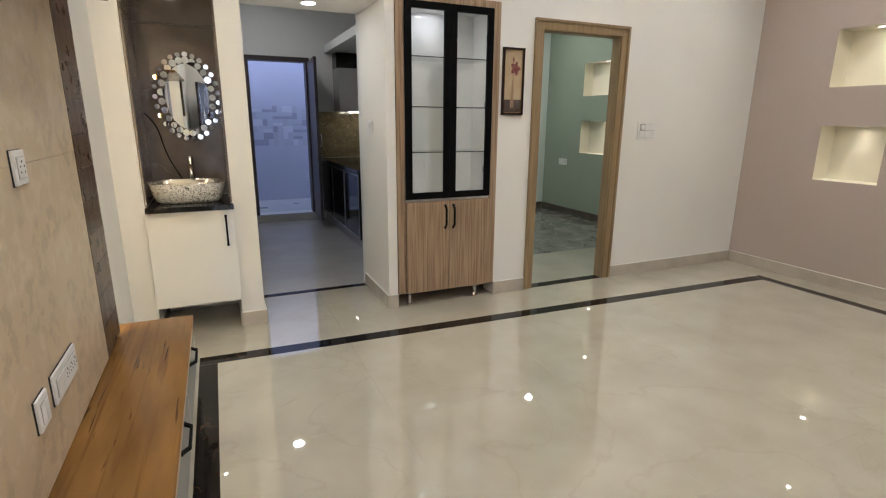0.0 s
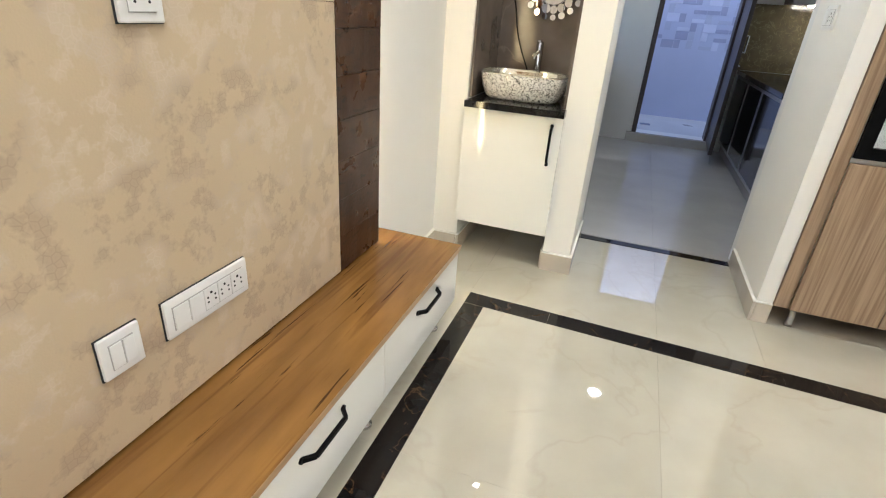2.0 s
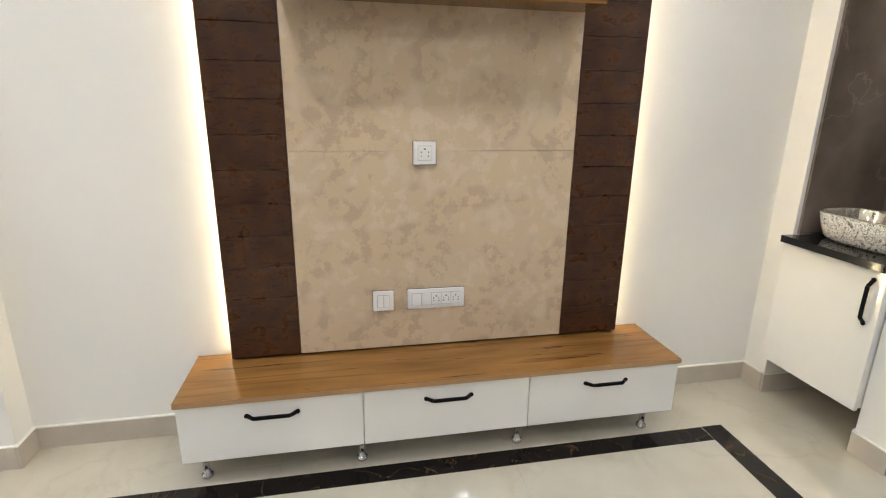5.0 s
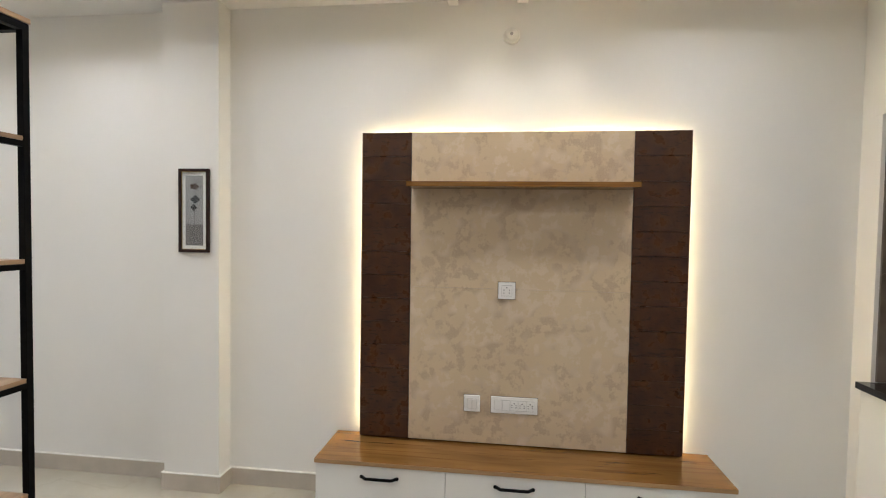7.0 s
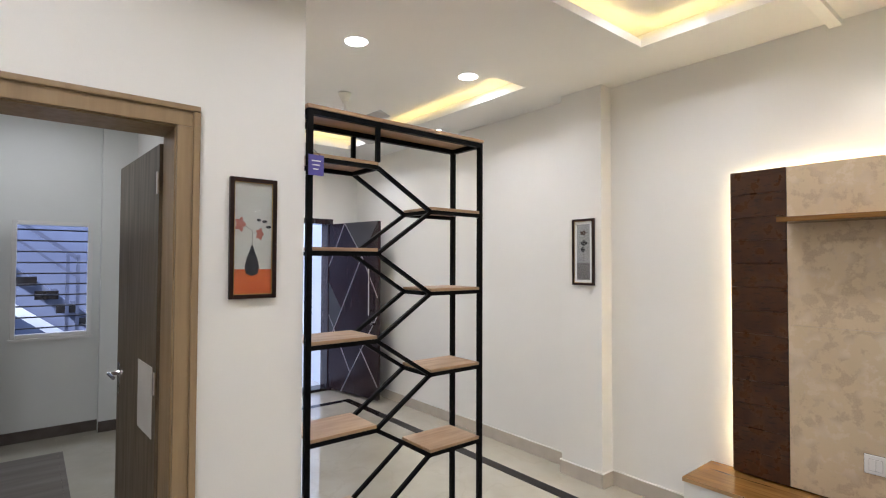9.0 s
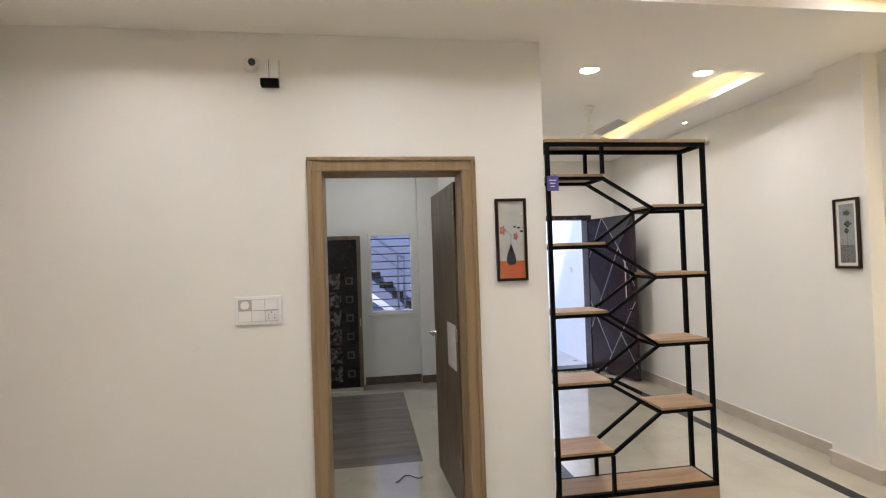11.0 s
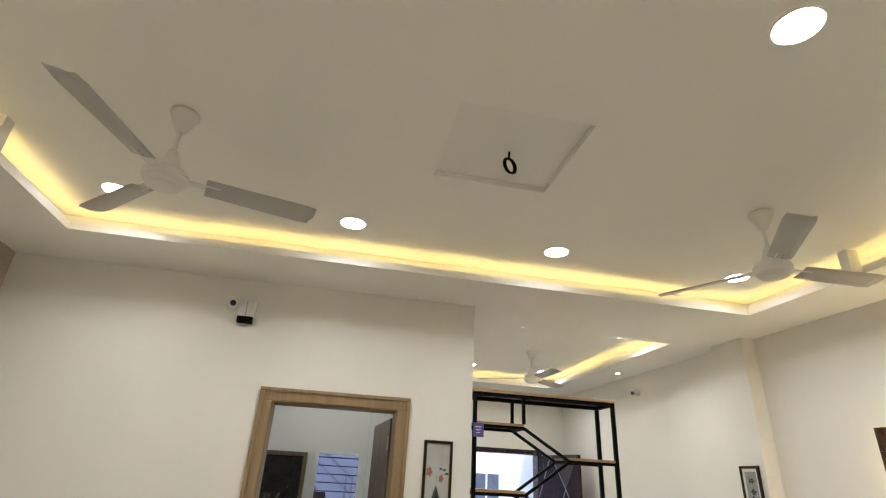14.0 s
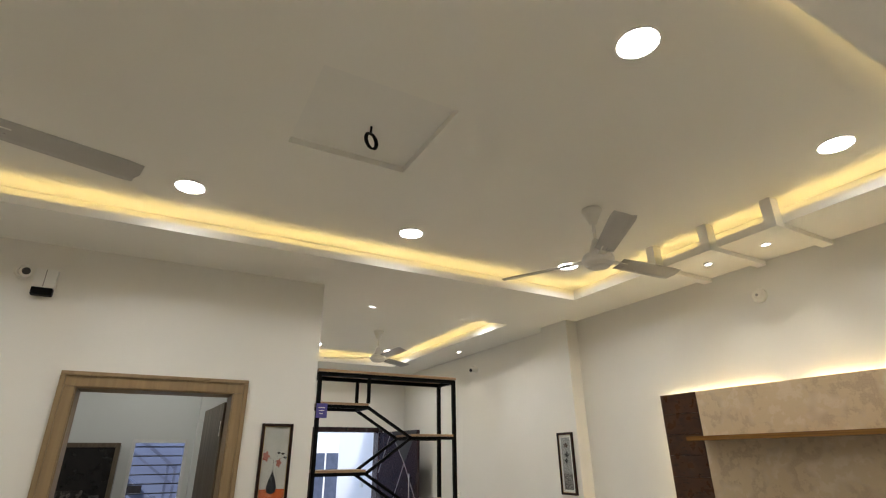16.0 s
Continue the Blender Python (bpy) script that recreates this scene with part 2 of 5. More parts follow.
def glass_mat():
    m = bpy.data.materials.new("clear_glass")
    m.use_nodes = True
    nt = m.node_tree
    nt.nodes.clear()
    out = nt.nodes.new("ShaderNodeOutputMaterial")
    mixer = nt.nodes.new("ShaderNodeMixShader")
    tr = nt.nodes.new("ShaderNodeBsdfTransparent")
    tr.inputs[0].default_value = (0.975, 0.985, 0.98, 1)
    gl = nt.nodes.new("ShaderNodeBsdfGlossy")
    gl.inputs["Roughness"].default_value = 0.02
    lw = nt.nodes.new("ShaderNodeLayerWeight")
    lw.inputs["Blend"].default_value = 0.5
    pw = nt.nodes.new("ShaderNodeMath")
    pw.operation, pw.inputs[1].default_value = "POWER", 5.0
    ma = nt.nodes.new("ShaderNodeMath")
    ma.operation, ma.inputs[1].default_value, ma.inputs[2].default_value = "MULTIPLY_ADD", 0.85, 0.04
    nt.links.new(lw.outputs["Facing"], pw.inputs[0])
    nt.links.new(pw.outputs[0], ma.inputs[0])
    nt.links.new(ma.outputs[0], mixer.inputs[0])
    nt.links.new(tr.outputs[0], mixer.inputs[1])
    nt.links.new(gl.outputs[0], mixer.inputs[2])
    nt.links.new(mixer.outputs[0], out.inputs[0])
    return m


M_GLASS = glass_mat()
M_MIRROR = mat("mirror_silver", (0.88, 0.89, 0.89), (0.87, 0.88, 0.88), 0.012, metal=1.0, rvar=0.002)


M_KWALL = mat("kitchen_white_paint", (0.74, 0.74, 0.72), (0.71, 0.71, 0.69), 0.55, scale=1.4, bump=0.1)
M_BWALL = mat("bedroom_white_paint", (0.74, 0.75, 0.72), (0.71, 0.72, 0.69), 0.55, scale=1.4, bump=0.1)
M_KDARK = mat("black_gloss_laminate", (0.010, 0.009, 0.009), (0.014, 0.012, 0.012), 0.12, scale=10, spec=0.35)
M_KTRIM = mat("brushed_metal_trim", (0.35, 0.34, 0.36), rough=0.3, metal=0.9, scale=20)
M_KGREY = mat("grey_gloss_laminate", (0.42, 0.41, 0.40), (0.39, 0.38, 0.37), 0.15, scale=3)
M_KDOOR = mat("dark_kitchen_door", (0.060, 0.042, 0.038), (0.042, 0.030, 0.027), 0.4, scale=5, stretch=(5, 5, 0.5))
M_SPLASH = veins(mat("olive_marble", (0.17, 0.135, 0.07), (0.10, 0.08, 0.042), 0.12, scale=9, detail=8), (0.40, 0.33, 0.19), 9, 0.02, 0.6, 1.5)
M_YARDWALL = mat("pale_blue_yard_tile", (0.37, 0.405, 0.55), (0.34, 0.375, 0.51), 0.4, scale=1.2)
M_BLUEWALL = mat("slate_blue_outdoor_paint", (0.10, 0.12, 0.19), (0.085, 0.10, 0.165), 0.7, scale=1.2)
M_YARD = mat("white_outdoor_paint", (0.80, 0.81, 0.84), (0.77, 0.78, 0.81), 0.7, scale=1.2, bump=0.15)
M_YARDFLOOR = mat("pale_yard_tile", (0.46, 0.46, 0.47), (0.42, 0.42, 0.43), 0.3, scale=3)
M_YARDTILE = [mat("yard_tile_pale", (0.44, 0.48, 0.61), rough=0.35), mat("yard_tile_grey", (0.26, 0.285, 0.40), rough=0.35), mat("yard_tile_mid", (0.34, 0.37, 0.49), rough=0.35)]
M_GRILLE = mat("dark_grille_paint", (0.02, 0.02, 0.03), rough=0.4)
M_RAIL = mat("blue_grey_metal", (0.05, 0.06, 0.10), (0.07, 0.08, 0.13), 0.35, scale=10)
M_FLORAL = mat("dark_floral_film", (0.012, 0.010, 0.009), (0.11, 0.10, 0.09), 0.25, scale=26, lo=0.48, hi=0.54, detail=2)
M_MAINDOOR = mat("dark_brown_door_veneer", (0.030, 0.014, 0.016), (0.019, 0.009, 0.011), 0.25, scale=5, stretch=(5, 5, 0.5))
M_INLAY = mat("pale_metal_inlay", (0.45, 0.42, 0.42), rough=0.35, metal=0.6)
M_GREYINLAY = mat("grey_inlay", (0.055, 0.052, 0.055), rough=0.35)


# ---- building helpers ----
def part(name, bm, material, parent=None, label="", smooth=False):
    """Links a bmesh as one mesh object."""
    me = bpy.data.meshes.new(name)
    bm.normal_update()
    bm.to_mesh(me)
    bm.free()
    for one in material if isinstance(material, (list, tuple)) else [material]:
        me.materials.append(one)
    if smooth:
        for p in me.polygons:
            p.use_smooth = True
    ob = new(name, me)
    ob.parent = parent
    if label:
        ob["label"] = label
    return ob


def thing(name, at, label, category, group="", rz=0.0):
    ob = new(name)
    ob.empty_display_size = 0.1
    ob.matrix_basis = pose(*at, 0, 0, rz)
    return tagged(ob, label, category, group)


def box(x0, x1, y0, y1, z0, z1, bevel=0.0, bm=None, seg=2):
    bm = bm or bmesh.new()
    made = bmesh.ops.create_cube(bm, size=1.0)["verts"]
    for v in made:
        v.co = Vector(((x0 + x1) / 2 + v.co.x * (x1 - x0), (y0 + y1) / 2 + v.co.y * (y1 - y0), (z0 + z1) / 2 + v.co.z * (z1 - z0)))
    if bevel:
        edges = list({e for v in made for e in v.link_edges})
        bmesh.ops.bevel(bm, geom=edges, offset=bevel, segments=seg, affect="EDGES", profile=0.6)
    return bm


def rod(p0, p1, r, bm=None, seg=14, r2=None):
    bm = bm or bmesh.new()
    p0, p1 = Vector(p0), Vector(p1)
    m = Matrix.Translation((p0 + p1) / 2) @ (p1 - p0).to_track_quat("Z", "Y").to_matrix().to_4x4()
    bmesh.ops.create_cone(bm, cap_ends=True, segments=seg, radius1=r, radius2=r if r2 is None else r2, depth=(p1 - p0).length, matrix=m)
    return bm


def bar(p0, p1, w, d, bm=None, side=(0, 1, 0)):
    """A square-section bar from p0 to p1; side: the direction of its depth d."""
    bm = bm or bmesh.new()
    p0, p1, s = Vector(p0), Vector(p1), Vector(side).normalized()
    a = (p1 - p0).normalized()
    u = a.cross(s).normalized()
    ring = [(-1, -1), (1, -1), (1, 1), (-1, 1)]
    vs = [[bm.verts.new(p + u * (i * w / 2) + s * (j * d / 2)) for i, j in ring] for p in (p0, p1)]
    bm.faces.new(vs[0][::-1])
    bm.faces.new(vs[1])
    for k in range(4):
        bm.faces.new((vs[0][k], vs[0][(k + 1) % 4], vs[1][(k + 1) % 4], vs[1][k]))
    bmesh.ops.recalc_face_normals(bm, faces=bm.faces)
    return bm


def lathe(profile, bm=None, seg=32, at=(0, 0, 0)):
    """Turns a profile of (radius, height) about the upright axis."""
    bm = bm or bmesh.new()
    rings = []
    for r, z in profile:
        if r < 1e-5:
            rings.append([bm.verts.new((at[0], at[1], at[2] + z))])
        else:
            rings.append([bm.verts.new((at[0] + r * math.cos(k * math.tau / seg), at[1] + r * math.sin(k * math.tau / seg), at[2] + z)) for k in range(seg)])
    for a, b in zip(rings, rings[1:]):
        for k in range(seg):
            q = [a[k % len(a)], a[(k + 1) % len(a)], b[(k + 1) % len(b)], b[k % len(b)]]
            q = list(dict.fromkeys(q))
            if len(q) > 2:
                bm.faces.new(q)
    bmesh.ops.recalc_face_normals(bm, faces=bm.faces)
    return bm


def slab(name, axis, a0, a1, u, v, holes, material, reveal=None, label=""):
    """A wall, floor or ceiling from a0 to a1 along axis, over the span u and v of the other two axes, with rectangular holes (u0, u1, v0, v1) cut through."""
    us = sorted({*u, *[h[k] for h in holes for k in (0, 1) if u[0] < h[k] < u[1]]})
    vs = sorted({*v, *[h[k] for h in holes for k in (2, 3) if v[0] < h[k] < v[1]]})
    bm = bmesh.new()
    cache = {}

    def vert(i, j, k):
        if (i, j, k) not in cache:
            a = a1 if k else a0
            p = {"x": (a, us[i], vs[j]), "y": (us[i], a, vs[j]), "z": (us[i], vs[j], a)}[axis]
            cache[i, j, k] = bm.verts.new(p)
        return cache[i, j, k]

    def solid(i, j):
        if not (0 <= i < len(us) - 1 and 0 <= j < len(vs) - 1):
            return False
        cu, cv = (us[i] + us[i + 1]) / 2, (vs[j] + vs[j + 1]) / 2
        return not any(h[0] < cu < h[1] and h[2] < cv < h[3] for h in holes)

    for i in range(len(us) - 1):
        for j in range(len(vs) - 1):
            if not solid(i, j):
                continue
            for k in (0, 1):
                bm.faces.new([vert(i, j, k), vert(i + 1, j, k), vert(i + 1, j + 1, k), vert(i, j + 1, k)])
            for (di, dj), (p, q) in {(-1, 0): ((i, j), (i, j + 1)), (1, 0): ((i + 1, j), (i + 1, j + 1)), (0, -1): ((i, j), (i + 1, j)), (0, 1): ((i, j + 1), (i + 1, j + 1))}.items():
                if not solid(i + di, j + dj):
                    f = bm.faces.new([vert(*p, 0), vert(*q, 0), vert(*q, 1), vert(*p, 1)])
                    f.material_index = 1 if reveal and 0 <= i + di < len(us) - 1 and 0 <= j + dj < len(vs) - 1 else 0
    bmesh.ops.recalc_face_normals(bm, faces=bm.faces)
    ob = part(name, bm, [material, reveal] if reveal else material, None, label)
    return tagged(ob, kind="structure")


# ---- the shell ----
TOP, SOFFIT, LIP = 3.01, 2.87, 2.905
NICHES = [(a, b, c, d) for a, b in ((0.945, 1.436), (1.685, 2.235), (2.485, 2.975)) for c, d in ((0.905, 1.36), (1.68, 2.135))]
slab("wall_west", "x", -0.49, -0.29, (0.25, 4.25), (0, TOP), [], M_WALL)
slab("wall_west_foyer", "x", -0.486, -0.286, (-3.66, -0.10), (0, TOP), [], M_WALL)
slab("wall_column", "x", -0.49, -0.165, (-0.10, 0.25), (0, TOP), [], M_WALL)
slab("wall_south", "y", 0.055, 0.245, (2.07, 5.09), (0, TOP), [(2.535, 3.413, 0, 2.135)], M_WALL)
slab("wall_foyer_east", "x", 2.07, 2.19, (-3.46, 0.055), (0, TOP), [], M_WALL)
slab("wall_east", "x", 5.09, 5.29, (0.245, 3.66), (0, TOP), NICHES, M_MAUVE, M_CREAM)
slab("wall_niche_back", "x", 5.29, 5.33, (0.245, 3.66), (0, TOP), [], M_CREAM)
slab("wall_north", "y", 3.66, 3.81, (1.385, 5.33), (0, TOP), [(1.454, 2.272, 0, 2.22), (2.577, 3.475, 0, 2.12)], M_WALL)
slab("wall_north_header", "y", 3.72, 3.86, (-0.29, 1.385), (2.175, TOP), [(0.495, 1.385, 2.0, 2.175)], M_WALL)
slab("wall_pier_west", "y", 3.72, 4.25, (-0.29, -0.147), (0, 2.174), [], M_WALL)
slab("wall_pier_middle", "y", 3.72, 4.32, (0.35, 0.495), (0, 2.174), [], M_WALL)
slab("wall_pier_east", "x", 1.385, 1.452, (3.81, 4.32), (0, 2.9), [], M_WALL)
slab("wall_recess_back", "y", 4.22, 4.32, (-0.29, 0.35), (0, 2.9), [], M_WALL)
slab("ceiling_recess", "z", 2.176, 2.235, (-0.29, 0.35), (3.86, 4.22), [], M_CEIL)
slab("ceiling_passage", "z", 2.175, 2.35, (0.35, 1.385), (3.86, 4.32), [], M_CEIL)
slab("ceiling_upper", "z", TOP, TOP + 0.1, (-0.59, 5.33), (-3.66, 3.86), [(2.125, 2.678, 1.690, 2.226)], M_CEIL)
slab("ceiling_recess_panel", "z", TOP + 0.03, TOP + 0.09, (2.10, 2.70), (1.66, 2.25), [], M_PATCH)
slab("ceiling_soffit", "z", SOFFIT, LIP, (-0.36, 5.09), (-3.46, 3.70), [(0.20, 4.58, 0.765, 3.22), (0.20, 1.72, -2.80, -0.14), (2.13, 5.2, -3.6, 0.055)], M_CEIL)
slab("wall_foyer_south", "y", -3.66, -3.46, (-0.286, 2.19), (0, TOP), [(0.05, 1.06, 0, 2.12)], M_WALL)
slab("foundation", "z", -0.30, -0.006, (-0.59, 5.6), (-3.66, 4.32), [], M_GROUT)


# ---- lamps in the ceilings ----
def downlight(x, y, z, r, group, label, beam=0.0, lens=None):
    t = thing("downlight", (x, y, z), label, "ceiling light", group)
    part("rim", lathe([(r, -0.001), (r + 0.002, -0.0035), (r + 0.006, -0.003), (r + 0.008, 0.0), (r, 0.0)], seg=36), M_LAMPRIM, t)
    part("diffuser", lathe([(0, -0.004), (r * 0.9, -0.004), (r, -0.001)], seg=36), lens or (G_BEAM if beam else G_DOWN), t, "glowing white diffuser")
    if beam:
        lamp = new("downlight_beam", bpy.data.lights.new("downlight_beam", "SPOT"))
        lamp.data.energy, lamp.data.spot_size, lamp.data.spot_blend = beam, radians(152), 1.0
        lamp.data.color, lamp.data.shadow_soft_size = (1.0, 0.965, 0.91), r
        lamp.location = (x, y, z - 0.008)
    return t


def small_spot(x, y, z, power, target, group, label):
    t = thing("small_spotlight", (x, y, z), label, "spotlight", group)
    part("rim", lathe([(0.020, -0.001), (0.022, -0.006), (0.031, -0.005), (0.033, 0.0), (0.020, 0.0)], seg=24), M_LAMPRIM, t)
    part("lens", lathe([(0, -0.003), (0.020, -0.002)], seg=24), G_SPOT, t, "glowing lens")
    if power:
        lamp = new("spot_beam", bpy.data.lights.new("spot_beam", "SPOT"))
        lamp.data.energy, lamp.data.spot_size, lamp.data.spot_blend = power, radians(80), 0.8
        lamp.data.color, lamp.data.shadow_soft_size = (1.0, 0.90, 0.74), 0.018
        lamp.matrix_basis = look((x, y, z - 0.012), target)


for x in (0.505, 1.778, 3.023, 4.268):
    for y in (1.053, 2.825):
        downlight(x, y, TOP, 0.068, "living room downlights", "round white downlight glowing in the ceiling", BEAM)
for x, y in ((0.415, -0.53), (1.384, -0.53), (0.415, -2.45), (1.384, -2.45)):
    downlight(x, y, TOP, 0.069, "foyer downlights", "round white downlight glowing in foyer ceiling", BEAM)
for y in (6.5,):
    downlight(0.95, y, 2.9, 0.068, "kitchen downlights", "round white downlight in the kitchen ceiling")
downlight(0.97, 4.08, 2.175, 0.045, "passage downlight", "small round downlight in passage ceiling")
for y in (1.795, 2.17):
    small_spot(-0.01, y, SOFFIT, SPOT, (-0.20, y, 0), "wall spotlights", "small round spotlight in the ceiling border")
    small_spot(4.848, y, SOFFIT, SPOT, (5.02, y, 0), "wall spotlights", "small round spotlight in the ceiling border")
small_spot(-0.06, -1.48, SOFFIT, SPOT * 0.7, (-0.2, -1.48, 0), "wall spotlights", "small round spotlight in the foyer ceiling")
for a, b, c, d in NICHES:
    small_spot(5.20, (a + b) / 2, d, 0.55, (5.22, (a + b) / 2, 0), "niche spotlights", "small warm spotlight inside a wall niche")
small_spot(0.10, 4.02, 2.176, 2.2, (0.10, 4.02, 0), "recess spotlight", "small round spotlight above the basin")


def cove(name, x0, x1, y0, y1):
    """Warm strip on the top of the ceiling border, set back from its edge, and the riser that closes the trough behind it."""
    t = thing(name, (0, 0, 0), "warm led strip hidden along the ceiling border", "cove light")
    s = 0.028
    for a in ((x0 - s, x1 + s, y0 - s, y0 - s + 0.012), (x0 - s, x1 + s, y1 + s - 0.012, y1 + s),
              (x0 - s, x0 - s + 0.012, y0 - s + 0.014, y1 + s - 0.014), (x1 + s - 0.012, x1 + s, y0 - s + 0.014, y1 + s - 0.014)):
        part("led_strip", box(*a, LIP, LIP + 0.004), G_COVE, t, "glowing warm led strip")
    g = 0.14
    slab("ceiling_lip", "z", LIP, LIP + 0.012, (x0 - 0.012, x1 + 0.012), (y0 - 0.012, y1 + 0.012), [(x0, x1, y0, y1)], M_CEIL)
    slab("ceiling_riser", "z", LIP, TOP, (x0 - g - 0.03, x1 + g + 0.03), (y0 - g - 0.03, y1 + g + 0.03), [(x0 - g, x1 + g, y0 - g, y1 + g)], M_CEIL)


cove("cove_light", 0.20, 4.58, 0.765, 3.22)
cove("cove_light", 0.20, 1.72, -2.80, -0.14)


# ---- floors ----
def floor_piece(parent, name, x0, x1, y0, y1, material, top=0.0, cache={}):
    w, d = round(x1 - x0, 4), round(y1 - y0, 4)
    key = (name, w, d, material.name, top)
    if key not in cache:
        bm = bmesh.new()
        j, c = 0.0002, 0.0002
        lower = [bm.verts.new((sx * (w / 2 - j), sy * (d / 2 - j), -0.0055)) for sx, sy in ((-1, -1), (1, -1), (1, 1), (-1, 1))]
        mid = [bm.verts.new((v.co.x, v.co.y, -c)) for v in lower]
        up = [bm.verts.new((v.co.x - math.copysign(c, v.co.x), v.co.y - math.copysign(c, v.co.y), 0)) for v in lower]
        for a, b in ((lower, mid), (mid, up)):
            for k in range(4):
                bm.faces.new((a[k], a[(k + 1) % 4], b[(k + 1) % 4], b[k]))
        bm.faces.new(up)
        me = bpy.data.meshes.new(name)
        bm.to_mesh(me)
        bm.free()
        me.materials.append(material)
        cache[key] = me
    ob = new(name, cache[key])
    ob.location = ((x0 + x1) / 2, (y0 + y1) / 2, top)
    ob.parent = parent


def tiled(parent, x0, x1, y0, y1, px, py, ox, oy, material, name="tile", top=0.0):
    xs = sorted({x0, x1, *[ox + k * px for k in range(-30, 30) if x0 + 0.02 < ox + k * px < x1 - 0.02]})
    ys = sorted({y0, y1, *[oy + k * py for k in range(-30, 30) if y0 + 0.02 < oy + k * py < y1 - 0.02]})
    for a, b in zip(xs, xs[1:]):
        for c, d in zip(ys, ys[1:]):
            floor_piece(parent, name, a, b, c, d, material, top)


floor = tagged(new("floor", box(-0.59, 5.33, -3.66, 4.32, -0.05, -0.007).to_mesh(bpy.data.meshes.new("floor")) or bpy.data.meshes["floor"]), "cream polished tile floor with black marble border", kind="structure")
floor.data.materials.append(M_GROUT)
BX0, BX1, BX2, BX3 = 0.083, 0.179, 4.743, 4.839      # border lines across
BYS, BYN = 0.62, 3.185                                # inner edges along
P = 0.957
LEAN = -0.0325                                        # the north border runs slightly askew
for x0, x1, y0, y1 in ((-0.36, BX0, -3.46, 4.21), (BX1, BX2, BYS, BYN), (BX0, 1.385, BYN, 4.262), (1.385, 5.09, BYN, 3.655), (BX3, 5.09, 0.245, BYN),
                       (1.82, BX3, 0.055, BYS - 0.096), (BX1, 1.724, -2.85, BYS), (1.82, 2.07, -3.46, 0.055), (BX0, 1.82, -3.46, -2.946)):
    tiled(floor, x0, x1, y0, y1, P, P, 0.955, 0.33, M_TILE)
for x0, x1, y0, y1 in ((BX0, BX1, -2.85, BYN), (BX2, BX3, BYS - 0.096, BYN - 0.10), (1.82, BX2, BYS - 0.096, BYS),
                       (1.724, 1.82, -2.85, BYS), (BX0, 1.82, -2.946, -2.85)):
    tiled(floor, x0, x1, y0, y1, 0.957, 0.957, 0.48, 0.33, M_BLACKSTONE, "border_tile")
_xs = [BX0, 0.48, *[0.48 + P * k for k in range(1, 5)], BX3]
for a, b in zip(_xs, _xs[1:]):
    bm = bmesh.new()
    low, up = [[bm.verts.new((x + e, BYN + LEAN * (x - BX1) + w, z)) for x, w, e in ((a, 0, 0.0003), (b, 0, -0.0003), (b, 0.103, -0.0003), (a, 0.103, 0.0003))] for z in (0.0, 0.0008)]
    for k in range(4):
        bm.faces.new((low[k], low[(k + 1) % 4], up[(k + 1) % 4], up[k]))
    bm.faces.new(up)
    part("border_tile", bm, M_BLACKSTONE, floor)


# ---- television wall ----
def rough_plank(y0, y1, z0, z1, rnd):
    """A thin board between two ragged horizontal cracks."""
    bm = bmesh.new()
    n = 10
    ring = []
    for k in range(n + 1):
        y = y0 + (y1 - y0) * k / n
        a, b = z0 + rnd.uniform(0.0002, 0.0016), z1 - rnd.uniform(0.0002, 0.0016)
        c = 0.0010
        if k in (0, n):
            a, b, c = z0 + 0.0001, z1 - 0.0001, 0.0006
        x = 0.074 + rnd.uniform(-0.0006, 0.0006)
        ring.append([bm.verts.new(p) for p in ((0.0522, y, a), (x - c, y, a), (x, y, a + c), (x, y, b - c), (x - c, y, b), (0.0522, y, b))])
    for u, v in zip(ring, ring[1:]):
        for q in range(6):
            bm.faces.new((u[q], v[q], v[(q + 1) % 6], u[(q + 1) % 6]))
    bm.faces.new(ring[0])
    bm.faces.new(ring[-1][::-1])
    bmesh.ops.recalc_face_normals(bm, faces=bm.faces)
    return bm


def tv_panel():
    rnd = random.Random(21)
    t = thing("tv_wall_panel", (-0.29, 1.98, 0.385), "beige floral and dark brown panel with warm backlight on the wall", "wall panel")
    part("back_frame", box(0.001, 0.0420, -0.855, 0.853, 0.005, 1.69), M_SHELFWOOD, t)
    for z0, z1 in ((0.0, 0.8693), (0.8705, 1.735)):
        part("wallpaper_panel", box(0.045, 0.073, -0.604, 0.596, z0, z1, 0.0015), M_PAPER, t, "beige floral textured board")
    for y0, y1 in ((-0.890, -0.606), (0.598, 0.888)):
        z, n = 0.0, 13
        for k in range(n):
            h = 1.735 / n
            part("plank", rough_plank(y0, y1, z, z + h, rnd), M_BROWN, t)
            z += h
    # Dark boards behind the planks, run low to stop strip light leaking.
    for y0, y1 in ((-0.886, -0.610), (0.602, 0.884)):
        part("backing_board", box(0.0425, 0.052, y0 - 0.002, y1 + 0.002, -0.0094, 1.733), M_DARKHOLE, t)
    for y0, y1 in ((-0.86, -0.09), (0.09, 0.86)):
        part("led_strip", box(0.010, 0.022, y0, y1, 1.700, 1.712), G_HALO, t, "warm glowing led strip")
    for y in (-0.868, 0.866):
        part("led_strip", box(0.010, 0.022, y - 0.006, y + 0.006, 0.02, 1.69), G_HALO, t, "warm glowing led strip")
    s = thing("wall_shelf", (-0.217, 1.98, 1.805), "thin honey oak shelf across the panel", "shelf")
    part("board", box(0.0, 0.185, -0.598, 0.592, 0, 0.026, 0.002), M_OAK, s)


